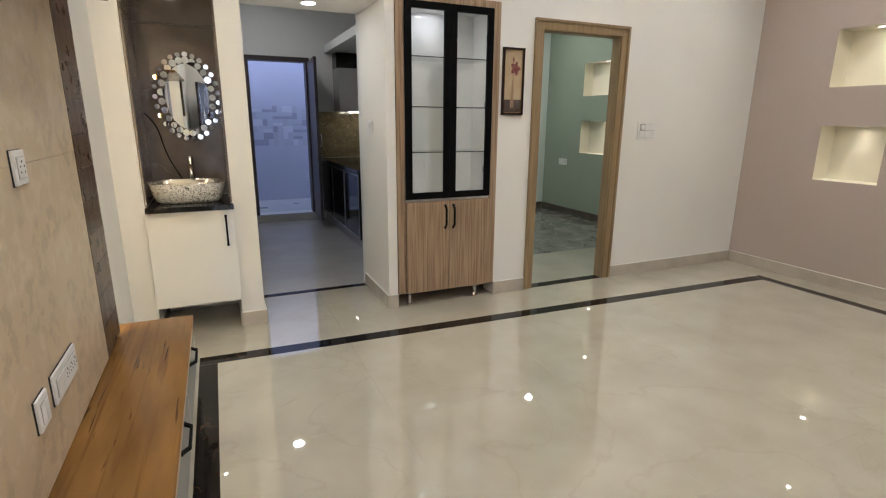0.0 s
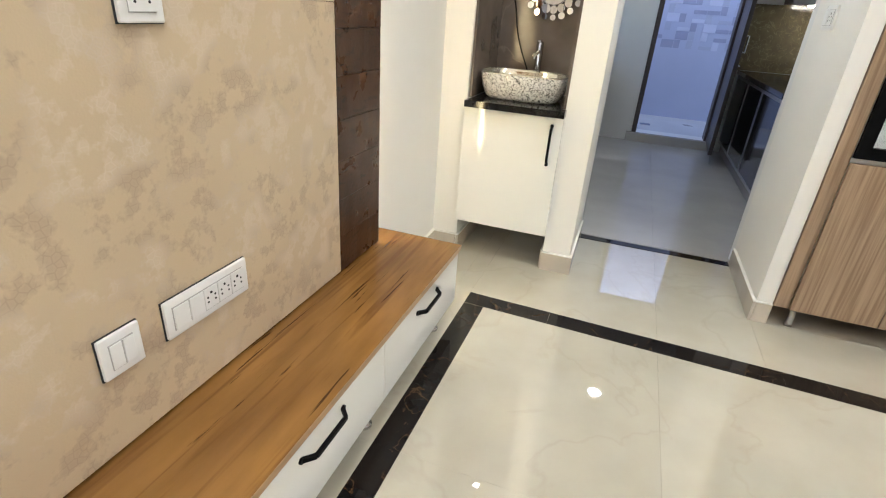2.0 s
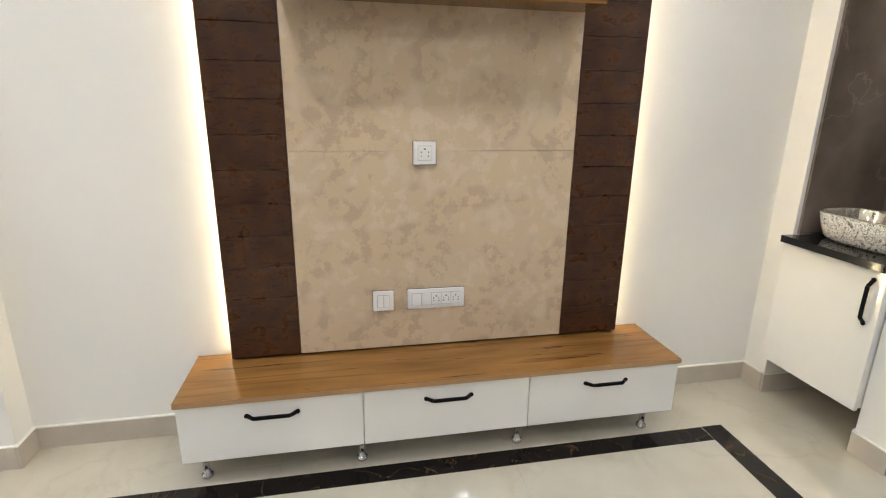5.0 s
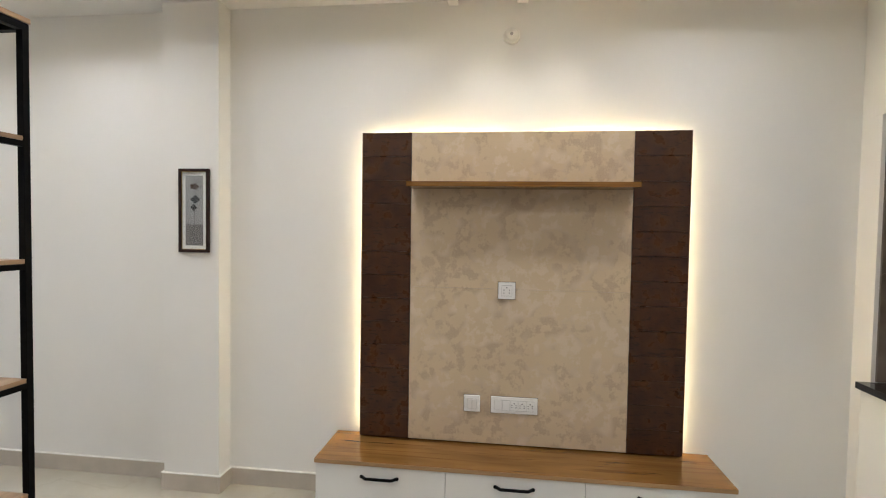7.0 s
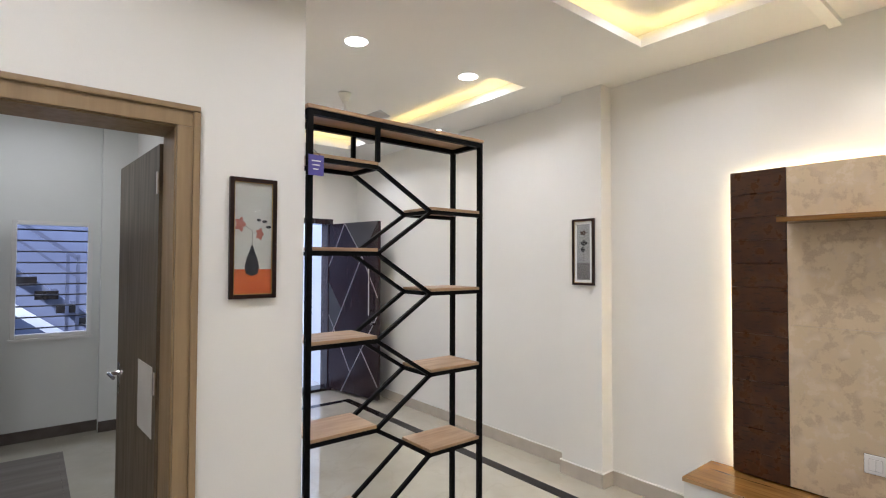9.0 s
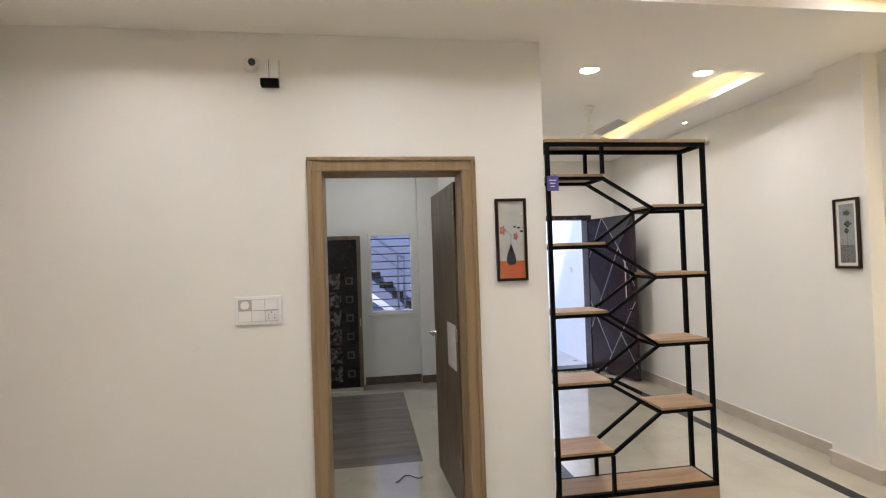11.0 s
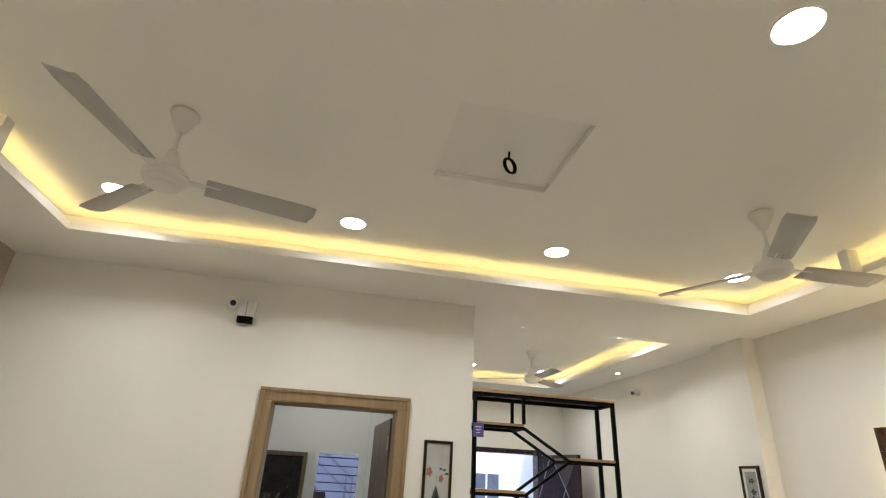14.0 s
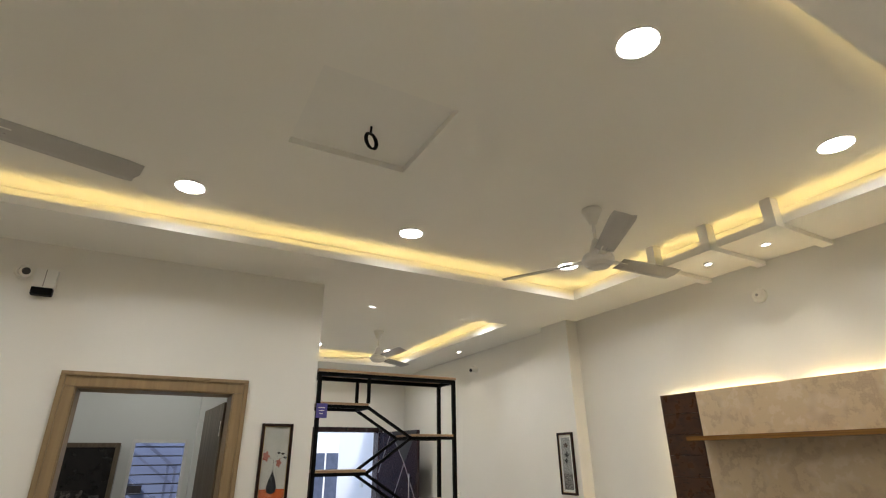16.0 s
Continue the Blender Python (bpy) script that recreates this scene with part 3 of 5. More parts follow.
def handle_bar(t, p, length, along="y", out=(1, 0, 0), material=None):
    """A black arched pull with splayed ends, centred at p."""
    p, o = Vector(p), Vector(out)
    a = Vector((0, 1, 0)) if along == "y" else Vector((0, 0, 1)) if along == "z" else Vector((1, 0, 0))
    bm = bmesh.new()
    h = length / 2
    side = o.cross(a)
    pts = [p - a * h, p - a * h * 0.72 + o * 0.026, p + a * h * 0.72 + o * 0.026, p + a * h]
    for q, r in zip(pts, pts[1:]):
        bar(q, r, 0.010, 0.012, bm, side)
    for q in (pts[0], pts[3]):
        rod(q, q + o * 0.006, 0.009, bm, 10)
    return part("handle", bm, material or M_BLACK, t, "black arched metal handle")


def tv_unit():
    t = thing("tv_unit", (-0.287, 1.978, 0.0), "low white gloss television unit with honey oak top", "tv unit")
    part("top", box(0, 0.380, -1.042, 1.042, 0.352, 0.375, 0.002), M_OAK, t, "honey oak laminate top")
    part("edge_band", box(0.3802, 0.3814, -1.041, 1.041, 0.3535, 0.3742), M_EDGEBAND, t, "pale oak edge band")
    part("body", box(0.004, 0.352, -1.030, 1.030, 0.112, 0.351), M_WHITEGLOSS, t)
    for y0, y1 in ((-1.036, -0.352), (-0.349, 0.341), (0.344, 1.036)):
        d = part("drawer_front", box(0.353, 0.371, y0, y1, 0.111, 0.349, 0.002), M_WHITEGLOSS, t, "white gloss drawer front")
        handle_bar(d, (0.371, (y0 + y1) / 2, 0.294), 0.188, "y", (1, 0, 0))
    for y in (-0.97, -0.36, 0.32, 0.93):
        for x in (0.05, 0.315):
            part("foot", lathe([(0, 0), (0.021, 0), (0.022, 0.004), (0.022, 0.014), (0.013, 0.018), (0.013, 0.085), (0.026, 0.092), (0.026, 0.111), (0, 0.111)], seg=18, at=(x, y, 0)), M_CHROME, t, "chrome round foot", True)


def switch_plate(at, rz, w, h, modules, label, name="switch_plate"):
    """modules: per module 's' switch, 'k' five-pin socket, 'r' round regulator, in rows. Faces along -y before it is turned."""
    t = thing(name, at, label, "switch", rz=rz)
    part("plate", box(-w / 2, w / 2, -0.011, 0.0, -h / 2, h / 2, 0.004), M_PLASTIC, t)
    if at[0] == -0.217:
        # Slightly larger dark box paints the shadow line along the plate's edges.
        part("gasket", box(-w / 2 - 0.0018, w / 2 + 0.0012, -0.004, 0.0, -h / 2 - 0.0018, h / 2 + 0.0012), M_DARKHOLE, t, "dark rim standing for the shadow around the plate")
    rows = modules.split("/")
    iw, ih = w - 0.036, h - 0.034
    part("inner_frame", box(-iw / 2, iw / 2, -0.013, -0.0105, -ih / 2, ih / 2, 0.001), M_GROOVE, t)
    for r, row in enumerate(rows):
        rh = ih / len(rows)
        zc = ih / 2 - rh * (r + 0.5)
        mw = iw / len(row)
        for c, kind in enumerate(row):
            xc = -iw / 2 + mw * (c + 0.5)
            if kind == "s":
                part("rocker", box(xc - mw / 2 + 0.0015, xc + mw / 2 - 0.0015, -0.0165, -0.0125, zc - rh / 2 + 0.002, zc + rh / 2 - 0.002, 0.0015), M_PLASTIC, t)
            elif kind == "b":
                part("blank_module", box(xc - mw / 2 + 0.0015, xc + mw / 2 - 0.0005, -0.0148, -0.0125, zc - rh / 2 + 0.002, zc + rh / 2 - 0.002, 0.0008), M_PLASTIC, t)
            elif kind == "k":
                part("socket_face", box(xc - mw / 2 + 0.001, xc + mw / 2 - 0.001, -0.0145, -0.0125, zc - rh / 2 + 0.002, zc + rh / 2 - 0.002, 0.0008), M_PLASTIC, t)
                q = min(mw, rh) * 0.26
                for dx, dz, rr in ((0, q * 1.1, 0.0036), (-q, q * 0.25, 0.0028), (q, q * 0.25, 0.0028), (-q, -q * 0.8, 0.0028), (q, -q * 0.8, 0.0028)):
                    part("pin_hole", rod((xc + dx, -0.0152, zc + dz), (xc + dx, -0.0135, zc + dz), rr, seg=8), M_DARKHOLE, t)
            else:
                part("regulator_knob", rod((xc, -0.022, zc), (xc, -0.0125, zc), min(mw, rh) * 0.36, seg=20), M_PLASTIC, t)
    return t


tv_panel()
tv_unit()
switch_plate((-0.217, 1.918, 1.248), 90, 0.094, 0.094, "k", "white square power socket on beige panel", "wall_socket")
switch_plate((-0.217, 1.737, 0.610), 90, 0.090, 0.092, "bs", "white square switch plate on beige panel")
switch_plate((-0.217, 1.971, 0.610), 90, 0.256, 0.092, "sskkk", "wide white switch and socket plate on panel", "wall_socket")
switch_plate((3.73, 0.245, 1.335), 180, 0.245, 0.155, "rss/ssk", "large white switchboard on the white wall")
switch_plate((3.78, 3.66, 1.312), 0, 0.21, 0.15, "rss/ssk", "large white switchboard beside the door")


# ---- skirting ----
def skirting(x0, x1, y0, y1, material=None):
    ob = part("baseboard", box(x0, x1, y0, y1, 0.0, 0.098, 0.0015), material or M_SKIRT)
    tagged(ob, kind="structure")
    if material is None:
        part("skirting_edge", box(x0, x1, y0, y1, 0.0985, 0.104, 0.001), M_SKIRTTOP, ob, "pale skirting edge")


SK = 0.014
for a in ((-0.29, -0.29 + SK, 0.265, 3.71), (-0.29, -0.151, 3.706, 3.719), (-0.146, -0.132, 3.706, 4.21), (0.336, 0.346, 3.725, 4.21), (0.347, 0.509, 3.706, 3.719), (0.496, 0.509, 3.72, 4.30),
          (1.371, 1.384, 3.648, 4.30), (1.385, 1.453, 3.646, 3.659), (2.273, 2.570, 3.646, 3.659), (3.484, 5.076, 3.646, 3.659),
          (5.076, 5.089, 0.26, 3.645), (3.452, 5.076, 0.246, 0.259), (2.071, 2.496, 0.246, 0.259), (-0.164, -0.151, -0.098, 0.25), (-0.29, -0.151, 0.251, 0.264),
          (-0.285, -0.272, -3.44, -0.114), (-0.285, -0.151, -0.113, -0.10), (2.056, 2.069, -3.44, 0.24), (1.14, 2.055, -3.459, -3.446)):
    skirting(*a)


# ---- doors ----
def door_frame(name, x0, x1, top, yf, yb, face, label):
    """Tan timber frame with a stepped architrave; face: -1 or +1, the way that the front looks along y."""
    t = tagged(new(name), label, "door frame", kind="structure")
    f = yf + face * 0.018
    for a, b in ((x0, x0 + 0.075), (x1 - 0.075, x1)):
        part("architrave", box(a, b, min(yf, f), max(yf, f), 0.0, top - 0.0755, 0.003), M_FRAME, t)
    part("architrave_head", box(x0, x1, min(yf, f), max(yf, f), top - 0.075, top, 0.003), M_FRAME, t)
    g = yf + face * 0.030
    for a, b in ((x0 - 0.004, x0 + 0.022), (x1 - 0.022, x1 + 0.004)):
        part("outer_bead", box(a, b, min(yf, g), max(yf, g), 0.0, top - 0.0185, 0.005), M_FRAME, t)
    part("outer_bead", box(x0 - 0.004, x1 + 0.004, min(yf, g), max(yf, g), top - 0.018, top + 0.004, 0.005), M_FRAME, t)
    for a, b in ((x0 + 0.036, x0 + 0.080), (x1 - 0.080, x1 - 0.036)):
        part("jamb", box(a, b, min(yb, yf - face * 0.001), max(yb, yf - face * 0.001), 0.0, top - 0.081, 0.002), M_FRAME, t)
    part("jamb_head", box(x0 + 0.036, x1 - 0.036, min(yb, yf - face * 0.001), max(yb, yf - face * 0.001), top - 0.080, top - 0.037, 0.002), M_FRAME, t)
    return t


door_frame("door_1", 2.572, 3.480, 2.135, 3.66, 3.75, -1, "tan stepped wooden door frame, open doorway")
door_frame("door_2", 2.500, 3.448, 2.17, 0.245, 0.04, 1, "tan stepped wooden door frame, open doorway")
for nm, a in (("threshold", (2.647, 3.405, 3.655, 3.74)), ("threshold", (0.510, 1.371, 4.262, 4.322))):
    tagged(part(nm, box(*a, -0.01, 0.0035, 0.001), M_BLACKSTONE), kind="structure")


def bedroom_door():
    t = thing("door_leaf", (2.592, 0.035, 0.008), "dark grained bedroom door standing open with pale inlay", "door", rz=-87)
    part("leaf", box(0, 0.775, -0.036, 0.0, 0, 2.055, 0.002), M_DOORWOOD, t)
    part("inlay", box(0.05, 0.30, 0.0005, 0.002, 0.86, 1.15), mat("pale_door_inlay", (0.58, 0.55, 0.50), rough=0.4), t, "pale rectangular inlay")
    for s, y in ((1, 0.0), (-1, -0.036)):
        h = part("handle", rod((0.72, y, 1.02), (0.72, y + s * 0.05, 1.02), 0.011, rod((0.72, y + s * 0.045, 1.02), (0.60, y + s * 0.045, 1.02), 0.009)), M_CHROME, t, "chrome lever handle")
        part("escutcheon", box(0.70, 0.74, min(y, y + s * 0.004), max(y, y + s * 0.004), 0.92, 1.07, 0.0015), M_CHROME, t)
    for z in (0.25, 1.05, 1.85):
        part("hinge", rod((-0.004, 0.004, z), (-0.004, 0.004, z + 0.09), 0.007, seg=10), M_CHROME, t)


bedroom_door()


# ---- crockery cabinet ----
def crockery_cabinet():
    t = thing("crockery_cabinet", (1.863, 3.66, 0), "tall glazed crockery cabinet, striped walnut with black framed doors", "cabinet")
    W = M_WHITEGLOSS
    for a, b in ((-0.406, -0.346), (0.342, 0.406)):
        part("side_stile", box(a, b, -0.012, 0.30, 0.10, 2.217, 0.002), M_LAMINATE, t, "striped walnut laminate stile")
    part("top_rail", box(-0.346, 0.342, -0.012, 0.30, 2.17, 2.217, 0.002), M_LAMINATE, t)
    part("back_panel", box(-0.345, 0.341, 0.285, 0.30, 0.10, 2.169), W, t, "white back panel")
    for x0, x1 in ((-0.3455, -0.335), (0.331, 0.3415)):
        part("side_lining", box(x0, x1, 0.0, 0.284, 0.83, 2.169), W, t)
    part("top_lining", box(-0.334, 0.330, 0.0, 0.284, 2.155, 2.169), W, t)
    part("middle_board", box(-0.345, 0.341, -0.008, 0.284, 0.802, 0.818), W, t)
    part("bottom_board", box(-0.345, 0.341, -0.008, 0.284, 0.10, 0.118), M_LAMINATE, t)
    for x0, x1, hx in ((-0.344, -0.003, -0.035), (0.0, 0.339, 0.032)):
        d = part("lower_door", box(x0, x1, -0.030, -0.010, 0.102, 0.800, 0.002), M_LAMINATE, t, "striped walnut laminate door")
        handle_bar(d, (hx, -0.030, 0.68), 0.17, "z", (0, -1, 0))
        g = bmesh.new()
        fw = 0.047
        for a in ((x0, x0 + fw, 0.822, 2.165), (x1 - fw, x1, 0.822, 2.165), (x0 + fw, x1 - fw, 0.822, 0.822 + fw), (x0 + fw, x1 - fw, 2.165 - fw, 2.165)):
            box(a[0], a[1], -0.034, -0.010, a[2], a[3], 0.0015, g)
        u = part("upper_door", g, M_BLACK, t, "black framed glass door")
        p = part("pane", box(x0 + fw, x1 - fw, -0.024, -0.020, 0.822 + fw, 2.165 - fw), M_GLASS, u, "clear glass pane")
        p.visible_shadow = False
        for z in (1.0, 1.48, 1.95):
            part("hinge", box(*((x0 + 0.010, x0 + 0.036) if x0 < -0.1 else (x1 - 0.036, x1 - 0.010)), -0.009, 0.03, z, z + 0.045, 0.003), M_CHROME, u)
    for z in (1.155, 1.475, 1.815):
        s = part("glass_shelf", box(-0.333, 0.329, 0.012, 0.280, z, z + 0.007), M_GLASS, t, "clear glass shelf")
        s.visible_shadow = False
        part("shelf_edge", box(-0.333, 0.329, 0.008, 0.0115, z, z + 0.007), M_EDGE, t, "dark glass edge")
    for x in (-0.31, 0.25):
        part("foot", lathe([(0, 0), (0.018, 0), (0.016, 0.01), (0.014, 0.09), (0.022, 0.0995), (0, 0.0995)], seg=16, at=(x, 0.02, 0)), M_CHROME, t, "chrome foot", True)
    part("cabinet_lamp", lathe([(0, -0.003), (0.022, -0.002), (0.028, 0.0)], seg=20, at=(-0.06, 0.13, 2.155)), G_CAB, t, "small glowing lamp")


M_EDGE = mat("dark_glass_edge", (0.03, 0.045, 0.042), rough=0.1, scale=10)
G_CAB = glow("cabinet_lamp_lens", (0.95, 0.95, 1.0), 30.0)
crockery_cabinet()


# ---- basin recess ----
for nm, a in (("recess_cladding_back", (-0.146, 0.349, 4.200, 4.219)), ("recess_cladding_side", (-0.1465, -0.134, 3.74, 4.199)), ("recess_cladding_side", (0.337, 0.3495, 3.715, 4.199))):
    for z0, z1 in ((0.858, 1.985), (1.988, 2.175)):
        tagged(part(nm, box(*a, z0, z1, 0.0008), M_NICHESTONE, None, "brown marble cladding slab"), kind="structure")


def basin_mat():
    m = mat("patterned_basin_glaze", (0.80, 0.79, 0.76), rough=0.08, scale=5)
    nt = m.node_tree
    n, l = nt.nodes, nt.links
    tc = n.new("ShaderNodeTexCoord")
    nz = n.new("ShaderNodeTexNoise")
    nz.inputs["Scale"].default_value, nz.inputs["Detail"].default_value, nz.inputs["Distortion"].default_value = 38, 1.5, 2.2
    l.new(tc.outputs["Object"], nz.inputs["Vector"])
    rp = n.new("ShaderNodeValToRGB")
    e = rp.color_ramp.elements
    e[0].position, e[0].color = 0.43, (0.78, 0.77, 0.74, 1)
    e[1].position, e[1].color = 0.60, (0.80, 0.79, 0.76, 1)
    for p, c in ((0.46, (0.03, 0.03, 0.03, 1)), (0.49, (0.10, 0.10, 0.09, 1)), (0.515, (0.75, 0.74, 0.71, 1))):
        k = e.new(p)
        k.color = c
    l.new(nz.outputs[0], rp.inputs[0])
    l.new(rp.outputs[0], n["Principled BSDF"].inputs["Base Color"])
    return m


M_BASIN = basin_mat()
M_BASININ = mat("silver_basin_glaze", (0.70, 0.66, 0.58), (0.62, 0.58, 0.50), 0.1, metal=0.75, scale=6)


def vanity():
    t = thing("vanity_cabinet", (0.11, 3.70, 0), "white gloss wall-hung vanity cabinet under the basin", "cabinet")
    part("body", box(-0.252, 0.234, 0.0, 0.498, 0.209, 0.822), M_WHITEGLOSS, t)
    d = part("door", box(-0.258, 0.243, -0.022, -0.003, 0.205, 0.823, 0.002), M_WHITEGLOSS, t, "white gloss door")
    handle_bar(d, (0.193, -0.022, 0.685), 0.19, "z", (0, -1, 0))
    c = thing("basin_counter", (0.11, 3.70, 0.824), "black granite counter with a basin on it", "countertop")
    bm = box(-0.250, 0.246, -0.054, 0.012, 0.0, 0.033, 0.002)
    box(-0.242, 0.226, 0.0122, 0.499, 0.0, 0.033, 0.0, bm)
    part("slab", bm, M_GRANITE, c)
    b = thing("wash_basin", (0.10, 3.90, 0.858), "white counter basin with black leaf pattern and silver inside", "basin")

    def ring(bm, a, bb, z, n=48, p=3.2):
        vs = []
        for k in range(n):
            w = k * math.tau / n
            c, s = math.cos(w), math.sin(w)
            vs.append(bm.verts.new((a * math.copysign(abs(c) ** (2 / p), c), bb * math.copysign(abs(s) ** (2 / p), s), z)))
        return vs

    def loft(rows, caps):
        bm = bmesh.new()
        rs = [ring(bm, *r) for r in rows]
        for u, v in zip(rs, rs[1:]):
            for k in range(len(u)):
                bm.faces.new((u[k], u[(k + 1) % len(u)], v[(k + 1) % len(u)], v[k]))
        bm.faces.new(rs[0] if caps == 0 else rs[-1])
        bmesh.ops.recalc_face_normals(bm, faces=bm.faces)
        return bm

    part("bowl", loft([(0.176, 0.115, 0.0), (0.194, 0.130, 0.012), (0.213, 0.146, 0.06), (0.224, 0.156, 0.115), (0.225, 0.157, 0.124)], 0), M_BASIN, b, "black leaf pattern on white", True)
    part("inside", loft([(0.225, 0.157, 0.1245), (0.223, 0.155, 0.130), (0.215, 0.147, 0.130), (0.210, 0.142, 0.118), (0.199, 0.132, 0.06), (0.17, 0.108, 0.03), (0.03, 0.03, 0.022)], 1), M_BASININ, b, "silver rim and inside", True)
    f = thing("tap", (0.118, 4.105, 0.858), "tall chrome basin tap", "tap")
    part("column", lathe([(0, 0), (0.027, 0), (0.027, 0.006), (0.019, 0.01), (0.0185, 0.262), (0, 0.262)], seg=24), M_CHROME, f, smooth=False)
    part("spout", rod((0, -0.01, 0.225), (0, -0.13, 0.212), 0.0105, rod((0, -0.120, 0.213), (0, -0.120, 0.192), 0.008)), M_CHROME, f)
    part("lever", box(-0.008, 0.008, -0.05, 0.018, 0.268, 0.280, 0.003, rod((0, 0, 0.258), (0, 0, 0.272), 0.0165)), M_CHROME, f)
    w = thing("cable", (0.0, 4.19, 0.858), "loose black cable hanging behind the basin", "cable")
    bm = bmesh.new()
    pts = [Vector((-0.13 + 0.235 * s + 0.014 * math.sin(9 * s), -0.002 - 0.05 * s * s, 0.56 - 0.56 * s + 0.03 * math.sin(5 * s))) for s in [k / 16 for k in range(17)]]
    for p, q in zip(pts, pts[1:]):
        rod(p, q, 0.0042, bm, 8)
    part("wire", bm, M_BLACK, w)


vanity()


def mirror():
    t = thing("oval_mirror", (0.140, 4.193, 1.527), "oval wall mirror ringed with small round mirrors", "mirror", rz=-0.6)
    A, B = 0.134, 0.216

    def disc(x, z, rx, rz, y0, y1, n):
        bm = bmesh.new()
        f = [bm.verts.new((x + rx * math.cos(k * math.tau / n), y0, z + rz * math.sin(k * math.tau / n))) for k in range(n)]
        g = [bm.verts.new((x + (rx + 0.002) * math.cos(k * math.tau / n), y1, z + (rz + 0.002) * math.sin(k * math.tau / n))) for k in range(n)]
        bm.faces.new(f)
        for k in range(n):
            bm.faces.new((f[k], f[(k + 1) % n], g[(k + 1) % n], g[k]))
        bmesh.ops.recalc_face_normals(bm, faces=bm.faces)
        return bm

    part("backing", disc(0, 0, A + 0.002, B + 0.002, -0.009, 0.0, 64), M_CHROME, t)
    part("mirror_glass", disc(0, 0, A - 0.002, B - 0.002, -0.013, -0.0095, 64), M_MIRROR, t)
    rnd = random.Random(4)
    for n, off, r in ((25, 0.023, 0.0215), (27, 0.060, 0.0165)):
        for k in range(n):
            w = (k + (0.5 if n == 27 else 0)) * math.tau / n
            rr = r * rnd.uniform(0.9, 1.06)
            ob = part("round_mirror", disc(0, 0, rr, rr, -0.010, -0.004, 20), M_MIRROR, t)
            ob.location = ((A + off) * math.cos(w), -0.004, (B + off) * math.sin(w))
            ob.rotation_euler = (rnd.uniform(-0.035, 0.035), 0, rnd.uniform(-0.035, 0.035))


mirror()


# ---- open shelf partition ----
def shelf_rack():
    t = thing("shelf_rack", (1.535, 0.165, 0), "tall black steel zigzag shelf rack with oak boards, empty", "shelf")
    X0, X1, Y0, Y1 = -0.520, 0.527, -0.160, 0.098
    LX, RX = 0.168, -0.155
    lefts, rights = (2.052, 1.638, 1.223, 0.802, 0.384), (1.860, 1.436, 1.019, 0.610)
    w = 0.025
    part("plinth", box(X0, X1, Y0, Y1, 0.0, 0.120, 0.002), M_SHELFWOOD, t, "light oak plinth")
    part("top_board", box(X0 - 0.004, X1 + 0.004, Y0 - 0.004, Y1 + 0.004, 2.262, 2.280, 0.002), M_SHELFWOOD, t, "light oak board")
    part("bottom_board", box(X0 + w, X1 - w, Y0 + w, Y1 - w, 0.134, 0.150, 0.001), M_SHELFWOOD, t, "light oak board")
    for x in (X0 + w / 2, X1 - w / 2):
        for y in (Y0 + w / 2, Y1 - w / 2):
            part("post", box(x - w / 2, x + w / 2, y - w / 2, y + w / 2, 0.1205, 2.261, 0.0015), M_BLACK, t, "black steel post")
    for y in (Y0 + w / 2, Y1 - w / 2):
        for z in (2.2485, 0.1335):
            part("rail", bar((X0 + w, y, z), (X1 - w, y, z), w, w), M_BLACK, t)
    for x in (X0 + w / 2, X1 - w / 2):
        for z in (2.2485, 0.1335):
            part("cross_rail", bar((x, Y0 + w, z), (x, Y1 - w, z), w, w, side=(1, 0, 0)), M_BLACK, t)
    for zs, inner, outer in ((lefts, LX, X1 - w), (rights, RX, X0 + w)):
        for z in zs:
            a, b = sorted((inner, outer))
            part("board", box(a, b, Y0 + 0.002, Y1 - 0.002, z + 0.0005, z + 0.016, 0.001), M_SHELFWOOD, t, "light oak board")
            for y in (Y0 + 0.010, Y1 - 0.010):
                part("shelf_rail", bar((inner, y, z - 0.0105), (outer, y, z - 0.0105), 0.020, 0.020), M_BLACK, t)
            part("shelf_cross_rail", bar((inner, Y0 + 0.0205, z - 0.0105), (inner, Y1 - 0.0205, z - 0.0105), 0.020, 0.020, side=(1, 0, 0)), M_BLACK, t)
    zig = []
    for k in range(5):
        zig.append((LX, lefts[k] - 0.0105))
        if k < 4:
            zig.append((RX, rights[k] - 0.0105))
    for y in (Y0 + 0.010, Y1 - 0.010):
        for p, q in zip(zig, zig[1:]):
            part("brace", bar((p[0], y, p[1]), (q[0], y, q[1]), 0.018, 0.0185), M_BLACK, t, "slanted black steel brace")
        part("short_post", bar((LX, y, lefts[0] + 0.016), (LX, y, 2.236), 0.020, 0.020), M_BLACK, t)
        part("short_post", bar((LX, y, 0.146), (LX, y, lefts[4] - 0.0205), 0.020, 0.020), M_BLACK, t)


shelf_rack()
tag = thing("hanging_tag", (2.030, 0.276, 2.010), "small violet card hanging on the rack", "tag")
part("card", box(-0.036, 0.036, 0.0, 0.0015, -0.045, 0.045), mat("violet_card", (0.075, 0.06, 0.26), (0.09, 0.075, 0.30), 0.5, scale=60), tag)
part("cord", rod((-0.02, 0.0, 0.044), (0.015, -0.012, 0.075), 0.001, seg=6), M_BLACK, tag)
for k in range(3):
    part("print_bar", box(-0.022 + 0.006 * k, 0.022 - 0.004 * k, 0.0017, 0.002, 0.016 - k * 0.018, 0.021 - k * 0.018), M_PLASTIC, tag, "pale line of print")


